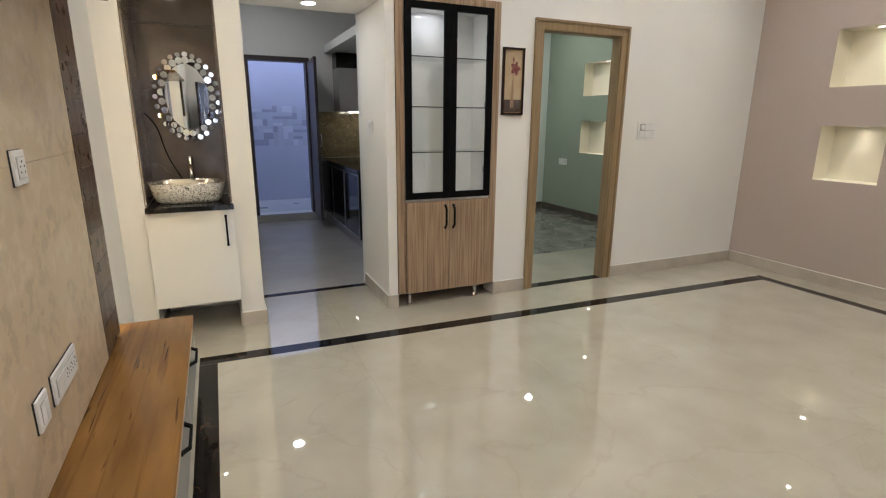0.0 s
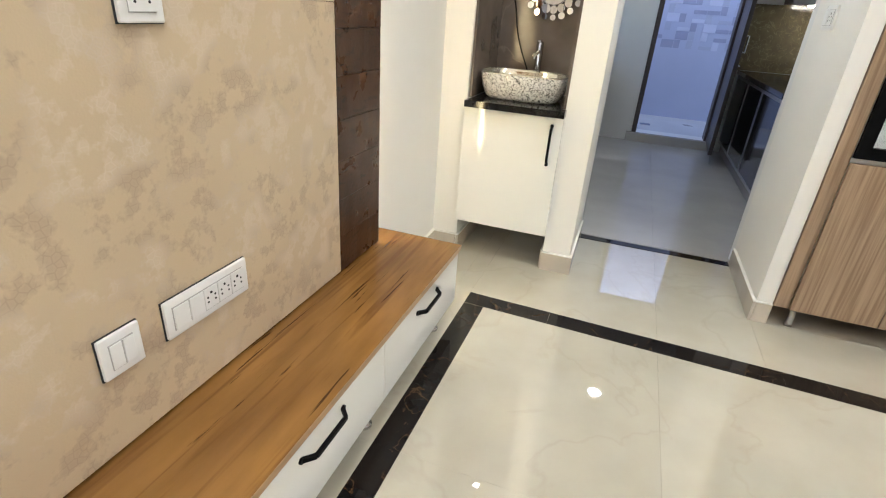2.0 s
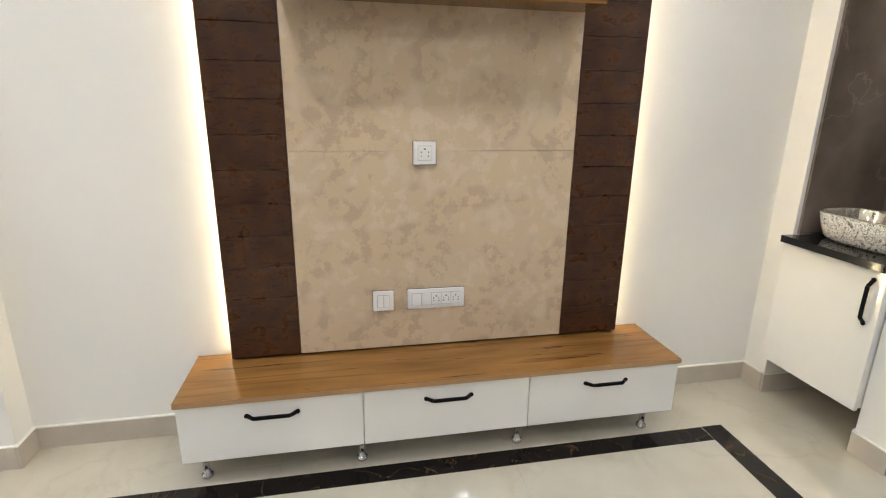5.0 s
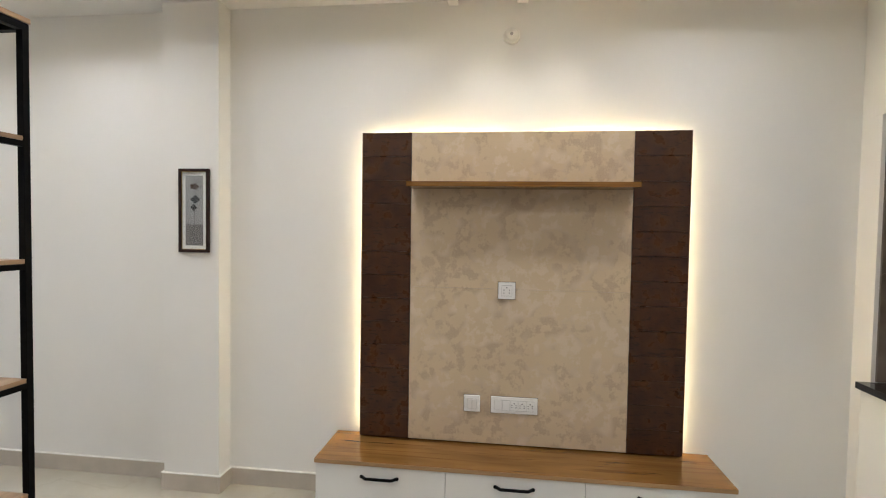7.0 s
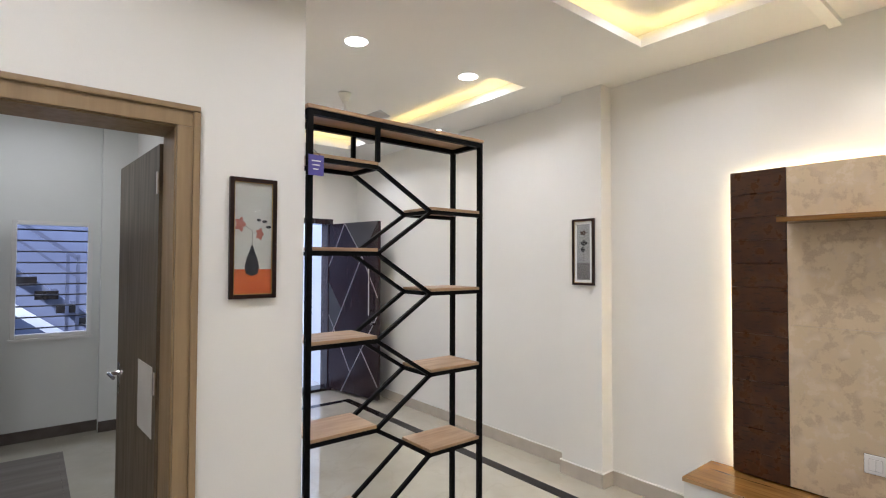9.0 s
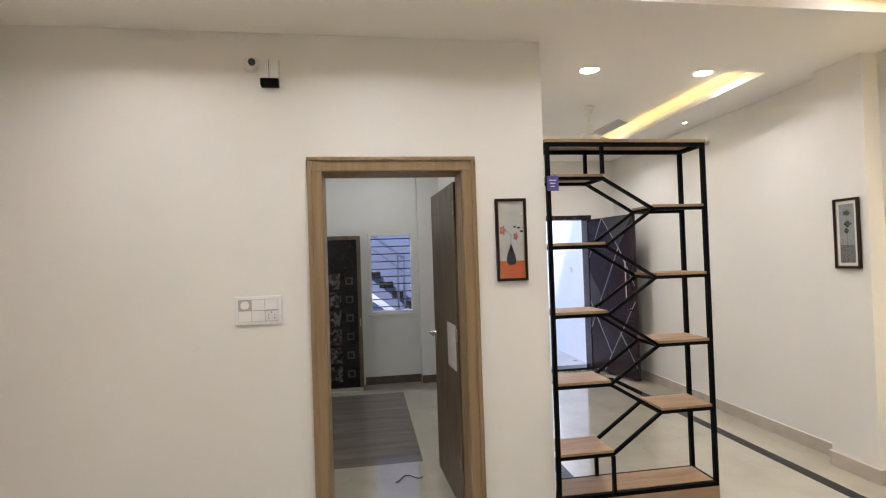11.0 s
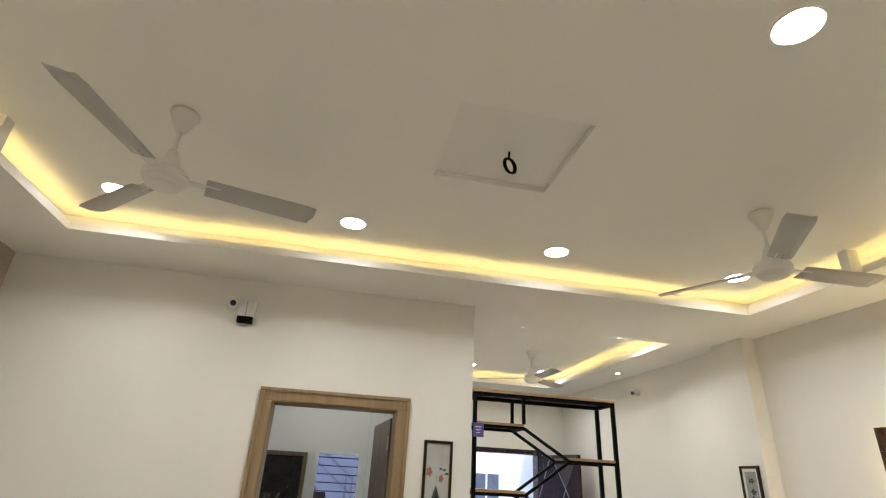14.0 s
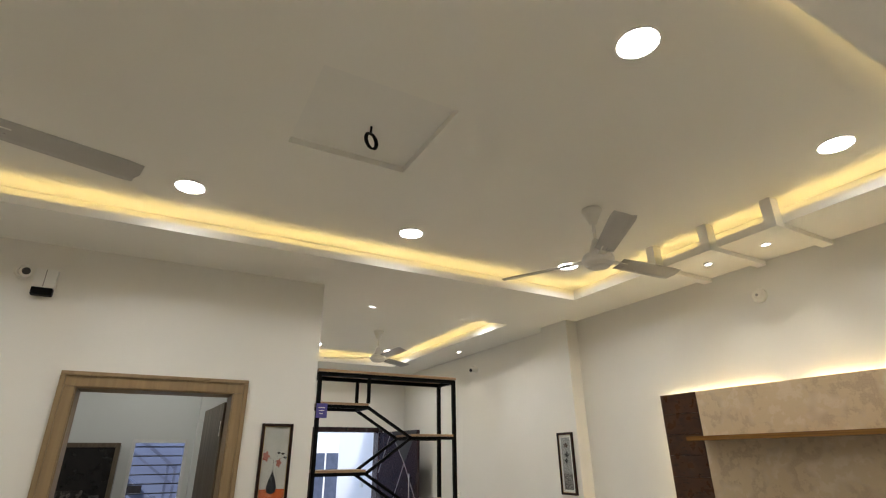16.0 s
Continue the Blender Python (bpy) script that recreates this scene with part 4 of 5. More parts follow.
# ---- pictures ----
def picture(at, rz, label, mount, ground, motif):
    """Faces along -y before it is turned."""
    t = thing("picture", at, label, "picture", "framed pictures", rz)
    w, h, f = 0.094, 0.243, 0.017
    bm = bmesh.new()
    for a in ((-w, -w + f, -h, h), (w - f, w, -h, h), (-w + f, w - f, -h, -h + f), (-w + f, w - f, h - f, h)):
        box(a[0], a[1], -0.020, 0.0, a[2], a[3], 0.003, bm)
    part("frame", bm, M_PICFRAME, t, "dark brown wooden frame")
    part("print", box(-w + f, w - f, -0.008, -0.003, -h + f, h - f), mount, t)
    for nm, shape, material, layer in motif:
        g = bmesh.new()
        vs = [g.verts.new((x, -0.0085 - 0.0004 * layer, z)) for x, z in shape]
        g.faces.new(vs)
        ex = bmesh.ops.extrude_face_region(g, geom=g.faces[:])
        for v in [e for e in ex["geom"] if isinstance(e, bmesh.types.BMVert)]:
            v.co.y += 0.0004
        bmesh.ops.recalc_face_normals(g, faces=g.faces)
        part(nm, g, material, t)
    bm = bmesh.new()
    for a in ((-w + f, -w + f + 0.003, -h + f, h - f), (w - f - 0.003, w - f, -h + f, h - f), (-w + f + 0.003, w - f - 0.003, -h + f, -h + f + 0.003), (-w + f + 0.003, w - f - 0.003, h - f - 0.003, h - f)):
        box(a[0], a[1], -0.0135, -0.0105, a[2], a[3], 0, bm)
    part("gold_fillet", bm, M_GOLD, t, "thin gold inner edge")
    w, h = w - 0.003, h - 0.003
    p = part("glazing", box(-w + f, w - f, -0.013, -0.0115, -h + f, h - f), M_GLASS, t, "clear glass")
    p.visible_shadow = False


def blob(cx, cz, rx, rz, n=14, lobes=0, amp=0.0):
    return [(cx + rx * (1 + amp * math.cos(lobes * a)) * math.cos(a), cz + rz * (1 + amp * math.cos(lobes * a)) * math.sin(a)) for a in [k * math.tau / n for k in range(n)]]


def quad(x0, x1, z0, z1):
    return [(x0, z0), (x1, z0), (x1, z1), (x0, z1)]


def stalk(x0, z0, x1, z1, w=0.0012):
    return [(x0 - w, z0), (x0 + w, z0), (x1 + w, z1), (x1 - w, z1)]


M_PICFRAME = mat("dark_brown_picture_frame", (0.026, 0.010, 0.006), (0.015, 0.006, 0.004), 0.35, scale=14, stretch=(4, 4, 1), spec=0.25)
M_GOLD = mat("dull_gold", (0.45, 0.30, 0.11), rough=0.35, metal=0.8, scale=20)
M_GREYPRINT = mat("grey_white_print", (0.52, 0.51, 0.47), (0.48, 0.47, 0.43), 0.6, scale=12)
M_ORANGE = mat("orange_print", (0.55, 0.115, 0.02), (0.48, 0.09, 0.015), 0.6, scale=14)
M_INK = mat("black_print", (0.012, 0.012, 0.016), rough=0.6, scale=14)
M_ROSE = mat("rose_print", (0.45, 0.16, 0.12), (0.36, 0.10, 0.08), 0.6, scale=60)
M_BEIGEPRINT = mat("beige_print", (0.55, 0.40, 0.24), (0.46, 0.32, 0.18), 0.6, scale=12)
M_REDPRINT = mat("dark_red_print", (0.20, 0.02, 0.018), (0.14, 0.012, 0.012), 0.6, scale=70)
M_TANPRINT = mat("tan_print", (0.36, 0.21, 0.11), (0.30, 0.17, 0.085), 0.6, scale=25)
M_BROWNPRINT = mat("dark_brown_print", (0.06, 0.03, 0.018), rough=0.6, scale=20)
M_MIDGREY = mat("mid_grey_print", (0.24, 0.235, 0.235), (0.30, 0.295, 0.29), 0.6, scale=14)
M_DIMGREY = mat("dim_grey_print", (0.11, 0.10, 0.10), (0.16, 0.145, 0.14), 0.6, scale=50)

vase = [(0.004, 0.0), (0.006, -0.012), (0.022, -0.055), (0.029, -0.085), (0.024, -0.115), (0.0, -0.125), (-0.024, -0.115), (-0.029, -0.085), (-0.022, -0.055), (-0.006, -0.012), (-0.004, 0.0)]
picture((2.2895, 0.246, 1.683), 180, "framed print of a black vase on orange ground", M_GREYPRINT, None, [
    ("orange_ground", quad(-0.079, 0.079, -0.228, -0.125), M_ORANGE, 0),
    ("vase", [(-x - 0.004, z - 0.028) for x, z in vase], M_INK, 2), ("stem", stalk(-0.004, -0.03, -0.004, 0.035), M_DIMGREY, 1),
    ("stem", stalk(-0.004, 0.03, -0.035, 0.052), M_DIMGREY, 1), ("stem", stalk(-0.004, 0.02, 0.05, 0.045), M_DIMGREY, 1),
    ("flower", blob(-0.052, 0.055, 0.019, 0.026, 20, 5, 0.25), M_ROSE, 3), ("flower", blob(0.026, 0.018, 0.014, 0.022, 20, 5, 0.25), M_ROSE, 3),
    ("bud", blob(0.022, 0.075, 0.009, 0.006), M_INK, 3), ("bud", blob(0.046, 0.070, 0.011, 0.006), M_INK, 3), ("bud", blob(0.062, 0.048, 0.011, 0.006), M_INK, 3)])
picture((2.389, 3.659, 1.673), 0, "framed print of a dark red flower in vase", M_BEIGEPRINT, None, [
    ("dark_ground", quad(-0.079, 0.079, -0.228, -0.13), M_BROWNPRINT, 0), ("light_field", quad(-0.05, 0.079, -0.129, 0.10), M_BEIGEPRINT, 0),
    ("vase", [(-0.020, -0.19), (0.012, -0.19), (0.006, 0.02), (-0.008, 0.02)], M_TANPRINT, 2), ("stem", stalk(-0.002, 0.02, 0.006, 0.08), M_BROWNPRINT, 1),
    ("flower", blob(0.018, 0.095, 0.036, 0.042, 30, 5, 0.28), M_REDPRINT, 3), ("bud", blob(0.0, 0.155, 0.007, 0.022), M_REDPRINT, 3)])
picture((-0.164, 0.104, 1.667), 90, "framed grey print of poppies with white mount", M_GREYPRINT, None, [
    ("white_mount", quad(-0.079, 0.079, -0.228, 0.228), M_PLASTIC, 0), ("picture_field", quad(-0.055, 0.055, -0.203, 0.203), M_MIDGREY, 1), ("meadow", quad(-0.055, 0.055, -0.203, -0.08), M_DIMGREY, 2),
    ("stem", stalk(0.0, -0.08, 0.004, 0.10), M_DIMGREY, 2), ("flower", blob(0.0, 0.14, 0.027, 0.017, 20, 5, 0.2), M_BROWNPRINT, 3),
    ("flower", blob(0.006, 0.065, 0.026, 0.020, 20, 4, 0.2), M_INK, 3), ("flower", blob(-0.004, 0.018, 0.017, 0.018, 20, 4, 0.2), M_INK, 3)])


# ---- ceiling things ----
def ceiling_fan(x, y, top, hub, turn, label):
    t = thing("ceiling_fan", (x, y, hub), label, "fan", "ceiling fans")
    d = top - hub
    part("canopy", lathe([(0, d - 0.001), (0.056, d - 0.001), (0.057, d - 0.012), (0.050, d - 0.026), (0.030, d - 0.064), (0.021, d - 0.090), (0, d - 0.092)], seg=28), M_FAN, t, smooth=True)
    part("rod", rod((0, 0, 0.08), (0, 0, d - 0.07), 0.0095), M_FAN, t)
    part("lower_cup", lathe([(0, 0.125), (0.018, 0.125), (0.026, 0.10), (0.042, 0.055), (0.046, 0.04), (0, 0.04)], seg=28), M_FAN, t, smooth=True)
    part("motor", lathe([(0, 0.042), (0.048, 0.042), (0.073, 0.034), (0.084, 0.018), (0.086, 0.002), (0.080, -0.008), (0.076, -0.018), (0.062, -0.030), (0.060, -0.034), (0.040, -0.040), (0, -0.042)], seg=40), M_FAN, t)
    for k in range(3):
        a = radians(turn + 120 * k)
        bm = bmesh.new()
        rows = []
        for s in range(9):
            r = 0.145 + (0.578 - 0.145) * s / 8
            w = 0.047 + 0.011 * s / 8
            if s == 8:
                w *= 0.86
            tilt = 0.012
            rows.append([bm.verts.new((r - (0.012 if s == 8 and q > 0 else 0), q * w, 0.006 - q * tilt - 0.004 * (1 - q * q))) for q in (-1, -0.5, 0, 0.5, 1)])
        for u, v in zip(rows, rows[1:]):
            for q in range(4):
                bm.faces.new((u[q], u[q + 1], v[q + 1], v[q]))
        ex = bmesh.ops.extrude_face_region(bm, geom=bm.faces[:])
        for v in [e for e in ex["geom"] if isinstance(e, bmesh.types.BMVert)]:
            v.co.z += 0.0025
        bmesh.ops.recalc_face_normals(bm, faces=bm.faces)
        b = part("blade", bm, M_BLADE, t, "grey-white metal blade", True)
        b.rotation_euler = (0, 0, a)
        i = part("blade_bracket", box(0.072, 0.20, -0.020, 0.020, 0.006, 0.011, 0.002), M_FAN, b)
        for bx in (0.16, 0.185):
            part("screw", rod((bx, 0.009, -0.002), (bx, 0.009, 0.012), 0.004, seg=8), M_CHROME, b)


M_BLADE = mat("grey_white_blade", (0.43, 0.415, 0.395), (0.46, 0.445, 0.42), 0.42, scale=5)
ceiling_fan(3.745, 1.84, TOP, 2.70, 76, "white three-bladed ceiling fan at rest")
ceiling_fan(1.015, 1.82, TOP, 2.70, 57, "white three-bladed ceiling fan at rest")
ceiling_fan(0.96, -1.47, TOP, 2.71, -26, "white ceiling fan in the foyer")

for y in (1.59, 1.975, 2.36):
    for wall, edge, s in ((-0.29, 0.20, 1), (5.09, 4.58, -1)):
        b = thing("ceiling_bracket", (edge, y, SOFFIT), "white plaster rib across the ceiling border", "ceiling trim", "ceiling ribs")
        L = abs(edge - wall)
        x0, x1 = sorted((-s * L, s * 0.0))
        part("rib", box(x0, x1, -0.030, 0.030, -0.030, -0.0002, 0.003), M_CEIL, b)
        x0, x1 = sorted((s * 0.0003, s * 0.075))
        part("post", box(x0, x1, -0.030, 0.030, -0.030, TOP - SOFFIT, 0.003), M_CEIL, b)

hk = thing("ceiling_hook", (2.383, 1.925, TOP + 0.03), "black wire coil hanging from the ceiling hook", "hook")
part("stem", rod((0, 0, 0), (0.004, 0.004, -0.045), 0.005, seg=8), M_BLACK, hk)
bm = bmesh.new()
for j in range(3):
    pts = [Vector((0.004 * j - 0.006 + 0.034 * math.cos(a) * math.cos(0.5), 0.034 * math.cos(a) * math.sin(0.5), -0.072 + 0.035 * math.sin(a))) for a in [k * math.tau / 20 for k in range(21)]]
    for p, q in zip(pts, pts[1:]):
        rod(p, q, 0.0045, bm, 6)
part("wire_coil", bm, M_BLACK, hk)


def detector(at, rz, label):
    t = thing("wall_sensor", at, label, "sensor", rz=rz)
    prof = [(0, 0.040), (0.010, 0.040), (0.026, 0.034), (0.034, 0.023), (0.043, 0.019), (0.046, 0.011), (0.046, 0.0), (0, 0.0)]
    bm = lathe(prof, seg=28)
    bmesh.ops.rotate(bm, verts=bm.verts, matrix=Matrix.Rotation(radians(90), 3, "X"))
    part("housing", bm, M_FAN, t, smooth=False)
    part("sensor_eye", rod((0, -0.0395, 0.0), (0, -0.042, 0.0), 0.009, seg=14), M_MIDGREY, t)


detector((-0.29, 1.917, 2.66), 90, "round white sensor on the wall above panel")
detector((5.09, 1.862, 2.728), 270, "round white sensor on the mauve wall")


def cctv(at, rz, label):
    t = thing("security_camera", at, label, "camera", "security cameras", rz)
    bm = lathe([(0, 0.03), (0.034, 0.03), (0.040, 0.018), (0.040, 0), (0, 0)], seg=24)
    bmesh.ops.rotate(bm, verts=bm.verts, matrix=Matrix.Rotation(radians(90), 3, "X"))
    part("base", bm, M_FAN, t)
    part("body", rod((0.005, -0.028, -0.004), (0.03, -0.095, -0.020), 0.030, seg=24), M_FAN, t)
    part("lens", rod((0.030, -0.0945, -0.020), (0.0315, -0.099, -0.0212), 0.019, seg=20), M_INK, t, "black lens")


cctv((3.745, 0.245, 2.69), 180, "white bullet security camera on the wall")
cctv((-0.286, -1.465, 2.678), 90, "white bullet security camera on foyer wall")
jb = thing("junction_box", (3.636, 0.245, 2.625), "white wall box with black plug adapter below", "adapter")
part("box", box(-0.052, 0.052, 0.0, 0.042, -0.020, 0.085, 0.004), M_PLASTIC, jb)
part("seam", box(-0.0015, 0.0015, 0.042, 0.0427, -0.016, 0.081), M_DIMGREY, jb)
part("plug_adapter", box(-0.048, 0.048, 0.0, 0.046, -0.062, -0.021, 0.004), M_BLACK, jb, "black plug adapter")


# ---- kitchen ----
# The west wall's opening is unseen, added to let daylight into the kitchen.
slab("wall_kitchen_west", "x", -0.49, -0.29, (4.32, 7.75), (0, 2.9), [(6.0, 6.9, 1.25, 2.05)], M_KWALL)
slab("wall_kitchen_east", "x", 2.36, 2.44, (3.96, 7.75), (0, 2.9), [], M_KWALL)
slab("wall_kitchen_south", "y", 4.32, 4.40, (-0.29, 2.36), (0, 2.9), [(0.495, 1.385, -0.1, 2.3)], M_KWALL)
slab("wall_kitchen_north", "y", 7.55, 7.75, (-0.29, 2.36), (0, 2.9), [(0.715, 1.545, 0.10, 2.20)], M_KWALL)
slab("ceiling_kitchen", "z", 2.9, 3.0, (-0.49, 2.44), (4.22, 7.75), [], M_CEIL)
kfloor = tagged(part("floor_kitchen", box(-0.29, 2.36, 4.32, 7.55, -0.06, -0.007), M_GROUT, None, "grey tiled kitchen floor"), kind="structure")
tiled(kfloor, -0.29, 2.36, 4.345, 7.55, 0.6, 0.6, 0.35, 4.345, M_GREYFLOOR)


def base_units(name, x0, x1, ys, front, label):
    for y0, y1 in zip(ys, ys[1:]):
        t = thing(name, (x0, y0, 0), label, "cabinet", "kitchen base units")
        part("plinth", box(0.014, x1 - x0 - 0.014, 0.001, y1 - y0 - 0.001, 0.0, 0.10), M_GREYFLOOR, t)
        part("body", box(0.0, x1 - x0, 0.001, y1 - y0 - 0.001, 0.101, 0.83), M_KDARK if front < 0 else M_WHITEGLOSS, t)
        if front < 0:
            d = part("door", box(-0.019, -0.001, 0.004, y1 - y0 - 0.004, 0.105, 0.825, 0.002), M_GRANITE, t, "black glass door")
            fr = bmesh.new()
            for a in ((0.006, 0.030, 0.11, 0.82), (y1 - y0 - 0.03, y1 - y0 - 0.006, 0.11, 0.82), (0.03, y1 - y0 - 0.03, 0.11, 0.134), (0.03, y1 - y0 - 0.03, 0.796, 0.82)):
                box(-0.022, -0.0195, a[0], a[1], a[2], a[3], 0, fr)
            part("door_trim", fr, M_KTRIM, d, "brushed metal trim")
        else:
            for z0, z1 in ((0.105, 0.34), (0.345, 0.585), (0.59, 0.825)):
                d = part("drawer_front", box(x1 - x0 + 0.001, x1 - x0 + 0.019, 0.004, y1 - y0 - 0.004, z0, z1, 0.002), M_KGREY, t, "grey gloss drawer")
                part("drawer_pull", box(x1 - x0 + 0.0195, x1 - x0 + 0.027, 0.05, y1 - y0 - 0.05, z1 - 0.018, z1 - 0.010), M_CHROME, d)


base_units("base_unit_black", 1.668, 2.355, (5.50, 6.18, 6.86, 7.545), -1, "black glass fronted kitchen base unit")
base_units("base_unit_grey", -0.285, 0.28, (4.9, 5.78, 6.66, 7.545), 1, "grey gloss kitchen drawer unit")
for nm, a, lab in (("worktop", (1.632, 2.358, 5.475, 7.548), "black granite kitchen worktop on black units"), ("worktop", (-0.288, 0.31, 4.88, 7.548), "black granite kitchen worktop on grey units")):
    t = thing(nm, (a[0], a[2], 0.832), lab, "worktop")
    part("slab", box(0, a[1] - a[0], 0, a[3] - a[2], 0, 0.038, 0.003), M_GRANITE, t)
tagged(part("backsplash", box(1.60, 2.359, 7.536, 7.549, 0.872, 1.50), M_SPLASH, None, "olive brown veined marble splashback"), kind="structure")
tagged(part("loft_slab", box(1.76, 2.359, 4.41, 7.549, 2.27, 2.37, 0.003), M_KWALL, None, "white loft slab"), kind="structure")
t = thing("wall_cabinet", (1.86, 7.18, 1.50), "grey-white kitchen wall cabinet with two doors", "cabinet")
part("body", box(0, 0.498, 0.02, 0.365, 0.0, 0.56), M_KGREY, t)
for a, b in ((0.002, 0.246), (0.250, 0.496)):
    part("door", box(a, b, 0.0, 0.0195, 0.002, 0.558, 0.002), M_KGREY, t)
# Black block set into the gap between the cabinet and the loft slab.
part("top_gap_panel", box(0, 0.498, 0.12, 0.365, 0.561, 0.76), M_GRANITE, t, "black fill in the gap below the loft slab")
part("under_lamp", box(0.14, 0.44, 0.03, 0.06, -0.012, -0.001), glow("under_cabinet_lamp", (1.0, 0.9, 0.7), 9.0), t, "small glowing strip")

kd = tagged(new("door_3"), "dark brown kitchen back door frame, open doorway", "door frame", kind="structure")
for a in ((0.717, 0.767, 0.101, 2.138), (1.493, 1.543, 0.101, 2.138), (0.717, 1.543, 2.139, 2.198)):
    part("frame_bar", box(a[0], a[1], 7.53, 7.70, a[2], a[3], 0.003), M_KDOOR, kd)
part("step", box(0.66, 1.60, 7.50, 7.749, 0.0, 0.098, 0.002), M_GREYFLOOR, kd, "grey stone step")
t = thing("kitchen_door_leaf", (1.515, 7.52, 0.112), "dark kitchen back door standing open", "door", rz=-94)
part("leaf", box(0, 0.77, 0.0, 0.035, 0, 2.02, 0.002), M_KDOOR, t)
part("handle", rod((0.70, 0.06, 0.95), (0.70, 0.06, 1.10), 0.008, rod((0.70, 0.035, 0.955), (0.70, 0.062, 0.955), 0.006, rod((0.70, 0.035, 1.095), (0.70, 0.062, 1.095), 0.006))), M_CHROME, t, "chrome pull handle")
part("bolt", rod((0.62, 0.045, 0.84), (0.76, 0.045, 0.84), 0.006), M_CHROME, t)
part("door_stopper", rod((0.72, 0.04, -0.10), (0.72, 0.02, 0.04), 0.006), M_CHROME, t)

# utility yard behind the kitchen, open to the sky
slab("wall_yard_north", "y", 9.0, 9.15, (-0.49, 3.2), (-0.1, 4.2), [], M_YARDWALL)
slab("wall_yard_west", "x", -0.49, -0.35, (7.75, 9.0), (-0.1, 4.2), [], M_YARDWALL)
slab("wall_yard_east", "x", 3.05, 3.2, (7.75, 9.0), (-0.1, 4.2), [], M_YARDWALL)
slab("floor_yard", "z", -0.1, 0.09, (-0.35, 3.05), (7.75, 9.0), [], M_YARDFLOOR)
yw = tagged(new("yard_tile_band"), "pale embossed tile band on the yard wall", "wall tiles", kind="structure")
rnd = random.Random(8)
for i in range(9):
    for j in range(6):
        x, z = 0.55 + i * 0.155, 0.98 + j * 0.105
        if rnd.random() < 0.72:
            v = rnd.random() < 0.4
            w, h = (0.072, 0.10) if v else (0.150, rnd.choice((0.045, 0.098)))
            part("tile", box(x, x + w, 8.996 - rnd.uniform(0, 0.002), 8.999, z, z + h, 0.002), M_YARDTILE[rnd.randrange(3)], yw)
dr = thing("floor_drain", (0.87, 8.2, 0.091), "square steel floor drain in the yard", "drain")
part("grate", box(-0.06, 0.06, -0.06, 0.06, 0, 0.004), M_CHROME, dr)

# ---- green room ----
slab("wall_green_east", "x", 5.20, 5.32, (3.81, 7.20), (0, 2.9), [(5.55, 6.33, 1.745, 2.19), (5.55, 6.33, 0.945, 1.395)], M_GREEN, M_CREAM)
slab("wall_green_niche_back", "x", 5.36, 5.40, (3.81, 7.20), (0, 2.9), [], M_CREAM)
slab("wall_green_niche_side", "x", 5.32, 5.36, (3.81, 7.20), (0, 2.9), [(5.55, 6.33, 1.745, 2.19), (5.55, 6.33, 0.945, 1.395)], M_CREAM)
slab("wall_green_north", "y", 7.20, 7.30, (2.44, 5.40), (0, 2.9), [], M_PALE)
slab("wall_green_west", "x", 2.441, 2.50, (3.828, 7.20), (0, 2.9), [], M_PALE)
slab("wall_green_south", "y", 3.81, 3.828, (2.44, 5.20), (0, 2.9), [(2.577, 3.475, -0.1, 2.12)], M_PALE)
slab("ceiling_green", "z", 2.9, 3.0, (2.44, 5.40), (3.86, 7.30), [], M_CEIL)
gfloor = tagged(part("floor_green", box(2.50, 5.20, 3.81, 7.20, -0.06, -0.007), M_GROUT, None, "cream tile and grey marble floor"), kind="structure")
tiled(gfloor, 2.50, 5.20, 3.74, 4.60, 0.8, 0.86, 2.6, 3.74, M_TILE)
tiled(gfloor, 2.50, 5.20, 4.60, 7.20, 0.8, 0.8, 2.6, 4.60, M_STONEFLOOR)
skirting(5.186, 5.199, 3.97, 7.186, M_DARKSKIRT)
skirting(2.501, 5.186, 7.187, 7.199, M_DARKSKIRT)
switch_plate((5.20, 6.70, 0.79), 270, 0.19, 0.095, "sk", "white switch and socket plate on green wall", "wall_socket")
for z in (2.19, 1.395):
    small_spot(5.28, 5.94, z, 0.6, (5.30, 5.94, 0), "niche spotlights", "small warm spotlight inside a green niche")
# Four assumed lamps, out of view, that raise the green room's light.
for x in (3.2, 4.5):
    for y in (4.7, 6.3):
        downlight(x, y, 2.9, 0.068, "green room downlights", "unseen round downlight added to brighten the green room")
switch_plate((1.385, 4.06, 1.33), 270, 0.15, 0.10, "sk", "white switch plate on the passage wall")

# ---- bedroom ----
slab("wall_bedroom_south", "y", -3.66, -3.46, (2.19, 5.40), (0, 2.9), [(2.53, 3.115, 0.90, 1.945)], M_BWALL, M_WALL)
slab("wall_bedroom_east", "x", 5.29, 5.40, (-3.46, 0.055), (0, 2.9), [], M_BWALL)
slab("ceiling_bedroom", "z", 2.9, 3.0, (2.19, 5.40), (-3.66, 0.055), [], M_CEIL)
slab("wall_bedroom_pier", "y", -3.46, -3.36, (2.19, 2.47), (0, 2.9), [], M_BWALL)
bfloor = tagged(part("floor_bedroom", box(2.19, 5.29, -3.46, 0.055, -0.06, -0.007), M_GROUT, None, "cream floor with a grey wood tile centre"), kind="structure")
tiled(bfloor, 2.19, 2.745, -3.46, 0.05, 0.8, 0.8, 2.19, -3.3, M_TILE)
tiled(bfloor, 2.745, 5.29, -0.85, 0.05, 0.8, 0.9, 2.78, -0.85, M_TILE)
tiled(bfloor, 2.745, 5.29, -2.98, -0.85, 1.2, 0.2, 2.78, -2.98, M_BEDFLOOR, "plank_tile")
